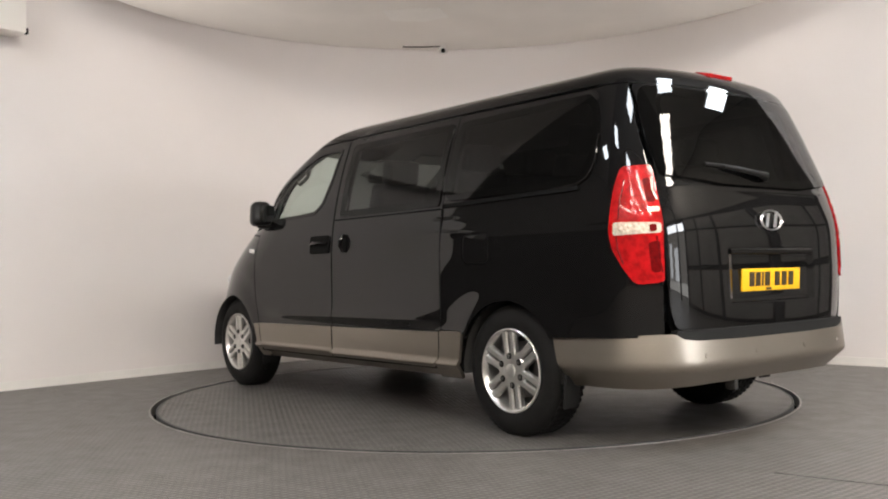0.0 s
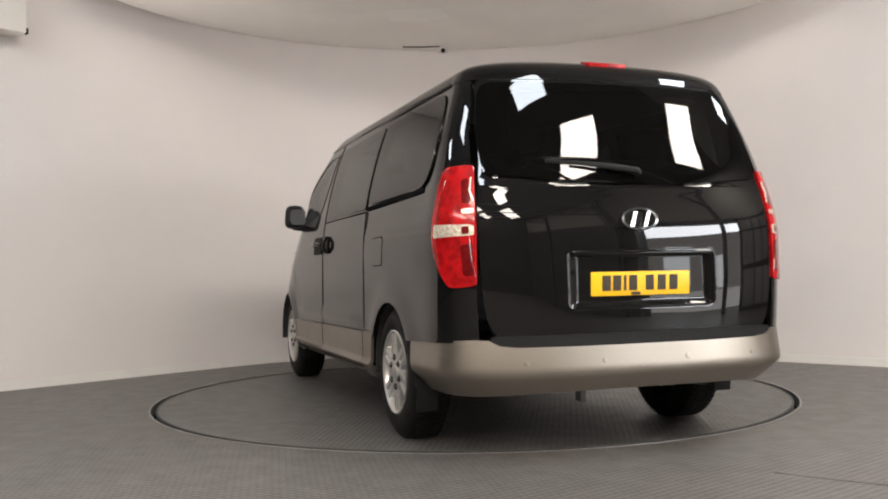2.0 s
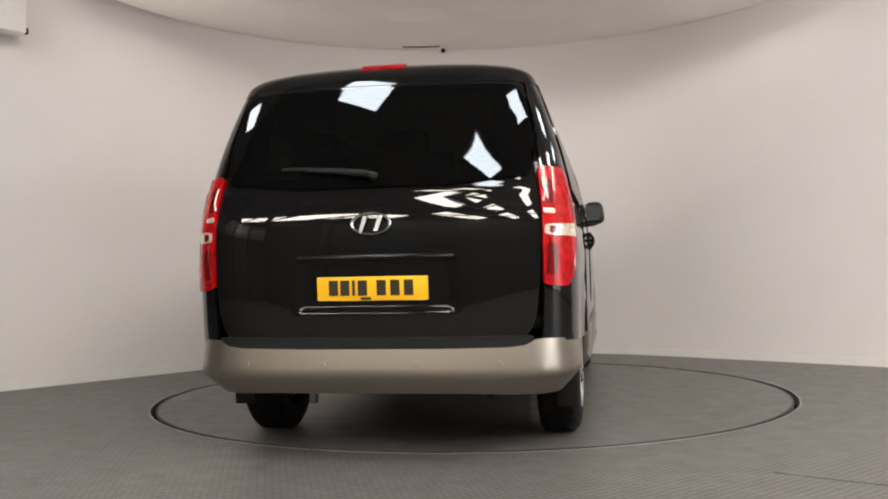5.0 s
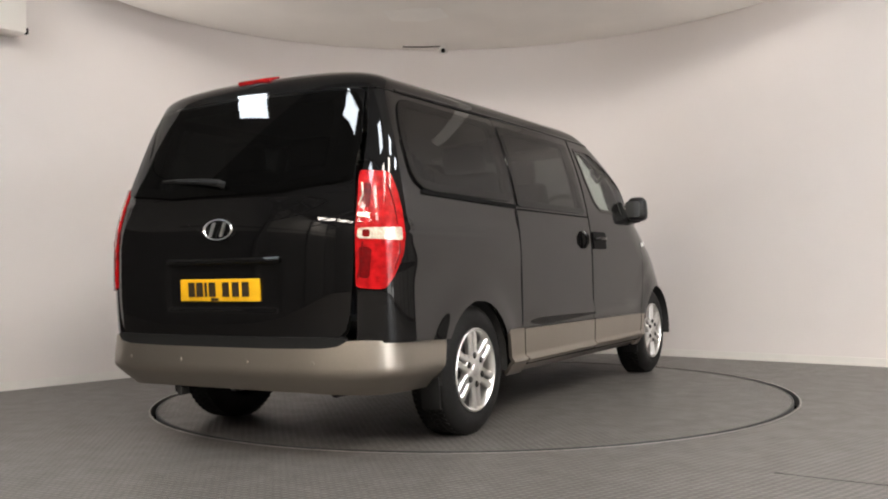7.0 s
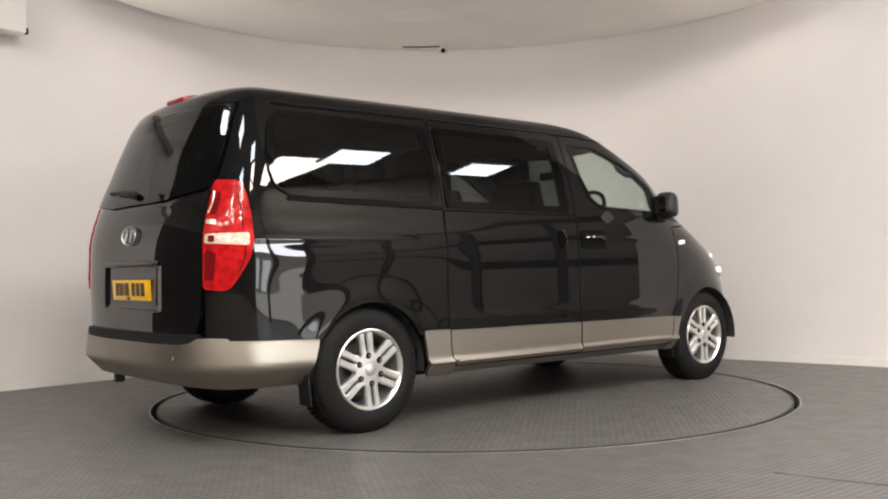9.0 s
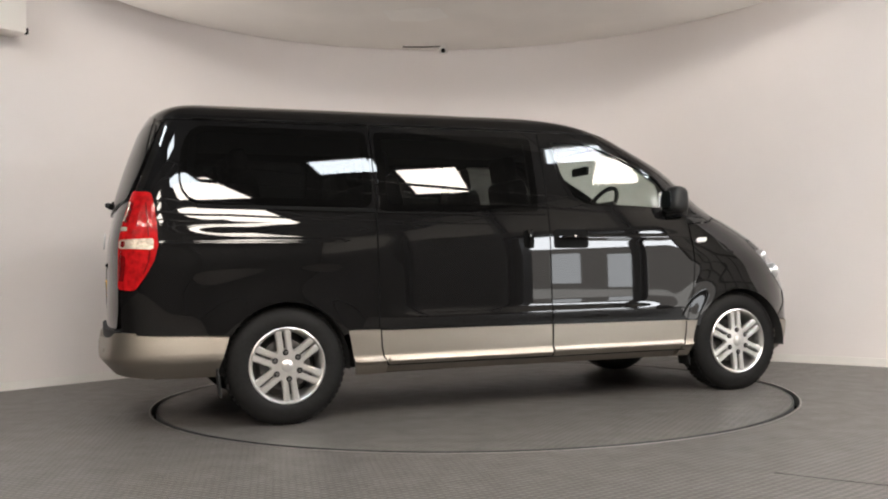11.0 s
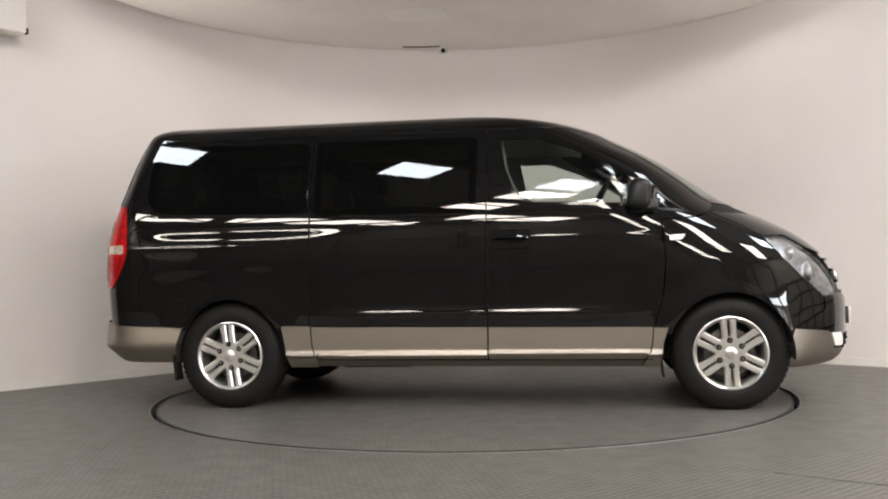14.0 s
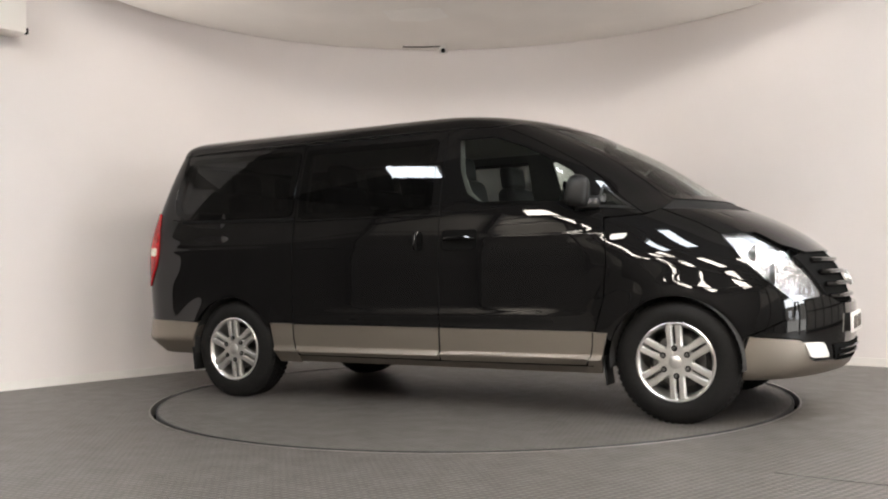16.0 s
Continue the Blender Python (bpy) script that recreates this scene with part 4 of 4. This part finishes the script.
for x in (-0.036, 0.036):
    part("badge_bar", extrude_outline([(x - 0.022, -0.036), (x - 0.002, -0.036), (x + 0.022, 0.036), (x + 0.002, 0.036)], 0.006, Matrix()), CHROME, badge)
# rear wiper
arm = part("wiper_arm", tube([shell(*R(-0.02, 1.335), 0.02), shell(*R(0.0, 1.345), 0.045), shell(*R(0.12, 1.36), 0.04), shell(*R(0.3, 1.375), 0.03)], [0.022, 0.018, 0.011, 0.006], 8), PLASTIC, gate, "black rear wiper")
part("wiper_blade", tube([shell(*R(y, z), 0.017) for y, z in ((0.02, 1.362), (0.15, 1.374), (0.3, 1.382), (0.43, 1.386))], 0.009, 6), PLASTIC, arm)
part("washer_jet", box(0.03, 0.03, 0.02, shell(*R(0.0, 1.34), 0.02), 0.006), PLASTIC, gate)
# high brake lamp on the roof's rear edge
bm = box(0.10, 0.215, 0.028, (-0.66, -0.008, 1.909), 0.012, Matrix.Rotation(radians(-14), 4, "Y"))
part("high_brake_lamp", bm, RED_LENS, van, "red high-level brake lamp")

# rear bumper
half = [S(-0.40, 0.30), S(-0.375, 0.40), S(-0.34, 0.50), S(-0.325, 0.553), S(-0.55, 0.556), S(-0.70, 0.562), R(0.80, 0.572), R(0.735, 0.57), R(0.68, 0.545), R(0.60, 0.536), R(0.3, 0.532)]
outline = half + mirror(half)[::-1]
low_edge = [R(y, z) for y, z in ((-0.86, 0.305), (-0.5, 0.32), (0, 0.322), (0.5, 0.32), (0.86, 0.305))]
patch("rear_bumper", outline + low_edge, CLADDING, van, bumper_off, 0.07, step=0.022, label="pewter rear bumper")
patch("bumper_step", rounded([R(-0.70, 0.53), R(0.70, 0.53), R(0.735, 0.585), R(-0.735, 0.585)], 0.02), PLASTIC, van, 0.02, 0.05, step=0.04)
for y in (-0.55, -0.2, 0.2, 0.55):
    v, h = R(y, 0.465)
    c = Vector(shell(v, h, bumper_off(v, h)))
    n = shell_normal(v, h, bumper_off)
    bm = lathe([(0, 0.003), (0.010, 0.003), (0.012, 0.0), (0.012, -0.006)], "Z", 14)
    bm.transform(Matrix.Translation(c) @ n.to_track_quat("Z", "Y").to_matrix().to_4x4())
    part("parking_sensor", bm, CLADDING, van)

# front: windscreen, bonnet, grille, bumper


def F(y, z):
    v, h = y, z
    zz, w, xr, lr, xf, lf = level(h)
    t = min(abs(y) / w, 0.9999)
    a = (5 - span(xr, lr, xf, lf)[1]) * math.atan2(abs(y), lf * (1 - t ** NF) ** (1 / NF)) / (math.pi / 2)
    return (5 - a if y >= 0 else 5 + a, h)


def both(pts):
    return pts + [(10 - v, h) for v, h in pts[::-1]]


screen = both([F(0.0, 1.285), F(0.35, 1.28), S(3.135, 1.287), S(2.975, 1.402), S(2.755, 1.557), S(2.435, 1.737), S(2.20, 1.80), F(0.2, 1.80)])
patch("windscreen", screen, GLASS_CLEAR, van, 0.0, 0.006, step=0.07, label="raked windscreen")
band("screen_edge", screen, 0.03, GLOSS_PLASTIC, van, 0.003, 0.008)
patch("scuttle", both([F(0.0, 1.215), F(0.4, 1.21), S(3.105, 1.224), S(3.14, 1.282), F(0.35, 1.275)]), PLASTIC, van, -0.012, 0.02, label="black plastic scuttle")
patch("bonnet", both([F(0.0, 0.965), F(0.40, 0.955), F(0.52, 1.0), F(0.555, 1.075), S(3.43, 1.068), S(3.30, 1.14), S(3.11, 1.222), F(0.4, 1.215)]), PAINT, van, 0.0, 0.02, label="short black bonnet")
gr = both([F(0.0, 0.66), F(0.32, 0.665), F(0.42, 0.72), F(0.50, 0.93), F(0.41, 0.952), F(0.2, 0.962)])
grille = patch("grille", gr, PIT, van, -0.025, 0.02, label="grille with dark horizontal slats")
for z in (0.70, 0.77, 0.84, 0.91):
    pts = [F(y, z) for y in (0.40, 0.3, 0.15, 0, -0.15, -0.3, -0.40)]
    shell_tube("slat", pts, 0.013, GLOSS_PLASTIC, grille, -0.012, "", 8)
patch("front_bumper", both([F(0.0, 0.655), F(0.33, 0.658), F(0.44, 0.70), S(3.90, 0.698), S(3.805, 0.678), S(3.805, 0.60), S(3.60, 0.497), S(3.82, 0.472), S(3.842, 0.455), S(3.868, 0.358), F(0.55, 0.345), F(0.3, 0.34)]), PAINT, van, 0.006, 0.04, step=0.04)
low_f = [F(0.0, 0.334), F(0.3, 0.334), F(0.55, 0.339), S(3.862, 0.352), S(3.836, 0.45), S(3.815, 0.465), S(3.585, 0.49), S(3.555, 0.40), S(3.55, 0.25), S(3.65, 0.245), F(0.6, 0.25), F(0.3, 0.27)]
patch("front_valance", both(low_f), CLADDING, van, lambda v, h: 0.012 - 0.04 * max(0, (0.31 - h) / 0.06) ** 2, 0.04, step=0.035, label="pewter front bumper lip")
patch("lower_intake", both([F(0.0, 0.33), F(0.38, 0.335), F(0.43, 0.43), F(0.0, 0.43)]), PIT, van, 0.0135, 0.01)
for s in (0, 1):
    o = rounded([S(3.835, 0.452), S(3.92, 0.448), S(3.94, 0.36), S(3.86, 0.365)], 0.02)
    fog = patch("fog_lamp", o if not s else [(10 - v, h) for v, h in o], REPEATER_LENS, van, 0.018, 0.02, step=0.03, label="clear square fog lamp")

for z in (0.365, 0.40):
    shell_tube("intake_slat", [F(y, z) for y in (0.37, 0.2, 0, -0.2, -0.37)], 0.007, GLOSS_PLASTIC, van, 0.016, "", 8)
# oval badge and blank pale plate on the nose
bm = lathe([(0.0, 0.012), (0.6, 0.011), (0.86, 0.005), (0.94, 0.014), (1.0, 0.0)], "Z", 36)
bm.transform(Matrix.Diagonal((0.085, 0.05, 1.0, 1.0)))
nose = part("front_badge", bm, CHROME, grille, "chrome oval badge")
nose.matrix_local = Matrix.Translation(Vector(shell(*F(0.0, 0.80))) + Vector((0.004, 0, 0))) @ pose(0, 0, 0, 90, 0, 90) @ pose(0, 0, 0, -20, 0, 0)
bm = box(0.014, 0.52, 0.112, (shell(*F(0.0, 0.54))[0] + 0.008, 0.0, 0.54), 0.003)
front_plate = part("front_number_plate", bm, SIGN_WHITE, van, "white front number plate")
for y in (-0.19, -0.13, -0.07, -0.03, 0.05, 0.12, 0.19):
    part("bar", box(0.003, 0.018 if y == -0.03 else 0.044, 0.072, (shell(*F(0.0, 0.54))[0] + 0.0165, y, 0.54)), PLATE_INK, front_plate)

# inner lining of the cabin sides, with the window openings
for side in (1, -1):
    fl = (lambda pts: pts) if side > 0 else mirror
    holes = [fl([S(-0.54, 1.30), S(0.50, 1.29), S(0.50, 1.74), S(-0.47, 1.74)]), fl([S(0.63, 1.29), S(1.62, 1.285), S(1.62, 1.73), S(0.63, 1.735)]),
             fl([S(1.82, 1.73), S(1.86, 1.50), S(1.92, 1.38), S(2.0, 1.31), S(2.65, 1.28), S(2.62, 1.45), S(2.26, 1.65), S(2.05, 1.73)])]
    patch("cabin_lining", fl([S(-0.62, 0.78), S(2.72, 0.78), S(2.72, 1.40), S(2.32, 1.66), S(2.1, 1.79), S(-0.55, 1.79)]), LINER, van, -0.045, 0.004, holes, 0.1)
part("cabin_floor", box(3.6, 1.62, 0.05, (1.2, 0, 0.62), 0.01), LINER, van)
part("gate_lining", box(0.03, 1.4, 0.62, (-0.86, 0, 0.93), 0.01, Matrix.Rotation(radians(4), 4, "Y")), LINER, van)
part("dashboard", box(0.62, 1.56, 0.42, (2.80, 0, 1.03), 0.09, None, None, (0.7, 0.96), 3), LINER, van, "grey dashboard")
part("instrument_hood", box(0.26, 0.40, 0.11, (2.60, -0.40, 1.245), 0.04, None, None, None, 3), LINER, van)
part("bulkhead", box(0.05, 1.5, 0.6, (3.05, 0, 0.85), 0.0), UNDER, van)


def ring_bm(r, t, m, n=36):
    bm = bmesh.new()
    rows = [[bm.verts.new(((r + t * math.cos(2 * math.pi * j / 8)) * math.cos(2 * math.pi * i / n), (r + t * math.cos(2 * math.pi * j / 8)) * math.sin(2 * math.pi * i / n), t * math.sin(2 * math.pi * j / 8))) for j in range(8)] for i in range(n)]
    for i in range(n):
        for j in range(8):
            bm.faces.new((rows[i][j], rows[(i + 1) % n][j], rows[(i + 1) % n][(j + 1) % 8], rows[i][(j + 1) % 8]))
    bmesh.ops.recalc_face_normals(bm, faces=bm.faces[:])
    bm.transform(m)
    return bm


wheel_pose = pose(2.40, -0.40, 1.305, 0, -58, 0)
steer = part("steering_wheel", ring_bm(0.185, 0.016, wheel_pose), PLASTIC, van, "black steering wheel")
bm = box(0.11, 0.36, 0.03, (0, 0, 0), 0.012)
box(0.17, 0.05, 0.03, (-0.08, 0, 0), 0.01, None, bm)
bm.transform(wheel_pose)
part("wheel_spokes", bm, PLASTIC, steer)
part("column", tube([wheel_pose @ Vector((0, 0, 0)), wheel_pose @ Vector((0, 0, -0.3))], 0.035, 10), PLASTIC, steer)
part("interior_mirror", box(0.03, 0.23, 0.065, (2.47, 0.0, 1.625), 0.014), PLASTIC, van, "interior mirror")
for s in (1, -1):
    part("grab_handle", tube([(2.62, s * 0.70, 1.60), (2.59, s * 0.665, 1.565), (2.48, s * 0.665, 1.61), (2.42, s * 0.685, 1.66)], 0.014, 8), LINER, van, "grab handle on the screen pillar")
    part("sun_visor", box(0.18, 0.42, 0.02, (2.22, s * 0.38, 1.775), 0.008, Matrix.Rotation(radians(14), 4, "Y")), HEADLINER, van)


def seat(x, y, w=0.48):
    st = part("seat", box(0.50, w, 0.16, (x + 0.26, y, 0.98), 0.05, None, None, None, 3), CLOTH, van, "dark cloth seat")
    part("seat_base", box(0.40, w * 0.8, 0.3, (x + 0.24, y, 0.78), 0.02), LINER, st)
    part("backrest", box(0.15, w, 0.56, (x - 0.02, y, 1.22), 0.055, Matrix.Rotation(radians(-12), 4, "Y"), None, (0.9, 0.85), 3), CLOTH, st)
    part("headrest", box(0.10, 0.27, 0.17, (x - 0.095, y, 1.575), 0.04, Matrix.Rotation(radians(-8), 4, "Y"), None, None, 3), CLOTH, st)
    part("headrest_stem", tube([(x - 0.08, y - 0.06, 1.45), (x - 0.09, y - 0.06, 1.53), (x - 0.09, y + 0.06, 1.53), (x - 0.08, y + 0.06, 1.45)], 0.007, 6), CHROME, st)


for x, ys_ in ((1.72, (-0.42, 0.42)), (0.78, (-0.5, 0.0, 0.5)), (-0.12, (-0.5, 0.0, 0.5))):
    for y in ys_:
        seat(x, y)

# underbody
part("underbody", box(4.3, 1.18, 0.26, (1.45, 0, 0.42), 0.03), UNDER, van)
part("floor_pan", box(2.35, 1.74, 0.20, (1.6, 0, 0.40), 0.03), UNDER, van)
part("rear_pan", box(0.52, 1.5, 0.16, (-0.66, 0, 0.44), 0.03), UNDER, van)
part("front_pan", box(0.34, 1.12, 0.22, (3.66, 0, 0.42), 0.03), UNDER, van)
part("rear_axle", tube([(0, -0.8, HUB_Z), (0, 0, HUB_Z), (0, 0.8, HUB_Z)], [0.05, 0.09, 0.05], 12), UNDER, van)
part("front_axle", tube([(3.2, -0.8, HUB_Z), (3.2, 0.8, HUB_Z)], 0.05, 10), UNDER, van)
part("exhaust", tube([(0.6, -0.45, 0.30), (-0.3, -0.52, 0.30), (-0.72, -0.52, 0.30)], 0.032, 10), UNDER, van, "exhaust pipe")
part("silencer", box(0.55, 0.26, 0.15, (0.9, -0.4, 0.30), 0.06, None, None, None, 3), UNDER, van)
part("tow_eye", box(0.06, 0.03, 0.06, (-0.93, 0.3, 0.30), 0.01), UNDER, van)


def wheel(cx, side, face):
    """A road wheel; face: distance of the tyre's outer wall from the van's middle."""
    R_T, R_R = 0.350, 0.214
    def place(bm, turn=0.0):
        bm.transform(Matrix.Translation((cx, side * face, HUB_Z + 0.004)) @ Matrix.Rotation(0 if side > 0 else math.pi, 4, "Z") @ Matrix.Rotation(turn, 4, "Y"))
        return bm
    prof = [(R_R + 0.004, -0.010), (R_R + 0.016, -0.002), (0.262, 0.004), (0.285, 0.002), (0.318, -0.008), (0.337, -0.022), (R_T - 0.003, -0.036),
            (R_T, -0.06), (R_T + 0.001, -0.115), (R_T, -0.17), (R_T - 0.003, -0.195), (0.325, -0.216), (0.27, -0.226), (R_R + 0.004, -0.215)]
    ty = part("tyre", place(lathe(prof, "Y", 64)), RUBBER, van, "black tyre")
    bm = bmesh.new()
    for k in range(60):
        a = 2 * math.pi * k / 60
        for s, (y, w) in enumerate(((-0.052, 0.028), (-0.095, 0.034), (-0.14, 0.034), (-0.182, 0.028))):
            m = Matrix.Rotation(a + s * 0.03, 4, "Y")
            box(0.022, w, 0.006, (0, 0, 0), 0, m @ Matrix.Translation((0, y, R_T + 0.001)) @ Matrix.Rotation(0.35 * (1 if s % 2 else -1), 4, "Z"), bm)
    part("tread", place(bm), RUBBER, ty)
    rim = part("rim", place(lathe([(R_R + 0.010, -0.012), (R_R + 0.011, 0.002), (R_R + 0.004, 0.006), (R_R - 0.004, 0.0), (R_R - 0.012, -0.012), (R_R - 0.016, -0.03), (R_R - 0.02, -0.17)], "Y", 64)), ALLOY, van, "silver alloy wheel with six pairs of spokes")
    part("brake_disc", place(lathe([(0.0, -0.09), (0.15, -0.09), (0.155, -0.095), (0.155, -0.115), (R_R - 0.02, -0.16)], "Y", 40)), ALLOY_DARK, rim)
    for k in range(6):
        a = 2 * math.pi * k / 6 + (0.05 if cx > 1 else 0.12)
        for s in (-1, 1):
            bm = bmesh.new()
            secs = []
            for r, w, top, dep in ((0.045, 0.020, 0.000, 0.03), (0.09, 0.0185, -0.004, 0.032), (0.15, 0.0185, -0.002, 0.034), (R_R - 0.008, 0.022, -0.002, 0.03)):
                o = s * (0.0235 + 0.0035 * (r / R_R))
                secs.append([bm.verts.new(c) for c in ((o - w, top - dep, r), (o - w, top - 0.008, r), (o - w * 0.6, top, r), (o + w * 0.6, top, r), (o + w, top - 0.008, r), (o + w, top - dep, r))])
            for p, q in zip(secs, secs[1:]):
                for i in range(6):
                    bm.faces.new((p[i], p[(i + 1) % 6], q[(i + 1) % 6], q[i]))
            bm.faces.new(secs[0])
            bm.faces.new(secs[-1][::-1])
            bmesh.ops.recalc_face_normals(bm, faces=bm.faces[:])
            part("spoke", place(bm, a), ALLOY, rim)
        b = a
        bm = lathe([(0, 0.010), (0.008, 0.010), (0.010, 0.005), (0.010, -0.02)], "Y", 10)
        bm.transform(Matrix.Translation((0.078 * math.sin(b), 0, 0.078 * math.cos(b))))
        part("wheel_nut", place(bm), ALLOY_DARK, rim)
        bm = lathe([(0.010, -0.002), (0.0165, -0.002), (0.018, -0.006)], "Y", 12)
        bm.transform(Matrix.Translation((0.078 * math.sin(b), 0.004, 0.078 * math.cos(b))))
        part("nut_seat", place(bm), PIT, rim)
    part("hub_plate", place(lathe([(0, -0.002), (0.05, -0.002), (0.092, -0.004), (0.100, -0.014), (0.100, -0.04)], "Y", 36)), ALLOY, rim)
    part("centre_cap", place(lathe([(0, 0.006), (0.03, 0.005), (0.036, 0.0), (0.036, -0.012)], "Y", 28)), ALLOY, rim)


for side in (1, -1):
    wheel(0.0, side, 0.925)
    wheel(3.2, side, 0.90)

# ---- hall lights ----
LIGHT_TURN = radians(45)


def square_light(x, y, z, size, mat, name, label, sy=None):
    th = thing(name, label, "ceiling light", "square lights of the hall" if sy is None else "rooflights of the hall", at=(x, y, z))
    th.rotation_euler = (0, 0, LIGHT_TURN)
    part("frame", box(size + 0.05, (sy or size) + 0.05, 0.05, (0, 0, 0.028), 0.008), SIGN_WHITE, th)
    part("diffuser", box(size, sy or size, 0.01, (0, 0, -0.004), 0.002), mat, th)
    return th


PANELS = ((-1.48, -3.65), (1.32, -3.6), (0.0, -5.0), (-3.75, -2.3), (3.25, -2.0), (4.75, -0.85))
for x, y in PANELS:
    light = square_light(x, y, 4.0, 0.6, PANEL_GLOW, "panel_light", "square cool-white light panel hanging in the hall")
    for sx in (-0.25, 0.25):
        part("hanger", tube([(sx, 0, 0.04), (sx, 0, 2.2)], 0.006, 5), GIRDER, light)
# the last five rooflights are added fill, away from the mirrored ones
for x, y, sx, sy in ((2.4, -8.6, 0.9, 2.4), (-1.3, -9.5, 1.0, 1.1), (-2.6, -10.6, 1.0, 1.1), (-0.3, -10.9, 1.0, 1.1), (7.2, -3.9, 0.9, 2.6), (5.2, -6.2, 0.9, 2.6),
                     (-6.5, -12.6, 1.2, 4.0), (-2.6, -13.6, 1.2, 2.6), (1.2, -13.2, 1.2, 2.6), (5.2, -12.0, 1.2, 4.0), (-9.2, -10.0, 1.2, 2.6)):
    square_light(x, y, HALL - 0.07, sx, ROOFLIGHT_GLOW, "rooflight", "warm translucent rooflight in the hall roof, some added as fill light", sy)


# added fill spots beyond the view, brightening the upper studio wall
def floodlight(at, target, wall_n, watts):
    th = thing("fill_light", "added fill spot on a bracket of the studio wall, out of view", "floodlight", "wall wash lights")
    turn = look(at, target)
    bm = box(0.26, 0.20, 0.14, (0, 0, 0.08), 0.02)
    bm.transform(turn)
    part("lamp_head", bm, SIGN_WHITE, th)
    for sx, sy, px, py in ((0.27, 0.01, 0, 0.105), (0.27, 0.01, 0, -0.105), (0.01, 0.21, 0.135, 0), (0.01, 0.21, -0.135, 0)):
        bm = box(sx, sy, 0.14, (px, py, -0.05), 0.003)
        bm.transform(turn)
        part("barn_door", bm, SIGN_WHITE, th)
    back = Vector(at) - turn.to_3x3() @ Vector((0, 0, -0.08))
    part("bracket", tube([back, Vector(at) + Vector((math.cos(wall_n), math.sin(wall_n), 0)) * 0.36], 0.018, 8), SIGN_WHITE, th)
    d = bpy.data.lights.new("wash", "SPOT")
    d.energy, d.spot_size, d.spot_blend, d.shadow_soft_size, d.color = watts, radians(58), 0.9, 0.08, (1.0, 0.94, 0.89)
    lamp = new("fill_lamp", d)
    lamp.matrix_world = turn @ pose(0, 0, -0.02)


floodlight((-4.23, -0.64, 2.1), (0.9, 2.8, 3.6), LEFT_N, FILL_WATTS * 0.8)
floodlight((4.24, 0.12, 2.1), (-1.1, 2.8, 3.6), RIGHT_N, FILL_WATTS * 0.34)


def motions():
    rows_t, rows_v = [], []
    for k in range(33):
        t = k * 0.5
        a = TURN_START + TURN_RATE * t
        rows_t.append((t, pose(0, 0, 0, 0, 0, a)))
        rows_v.append((t, pose(0, 0, 0.001, 0, 0, a) @ pose(-VAN_CENTRE[0], -VAN_CENTRE[1], 0)))
    walk(turntable, rows_t)
    walk(van, rows_v)


motions()
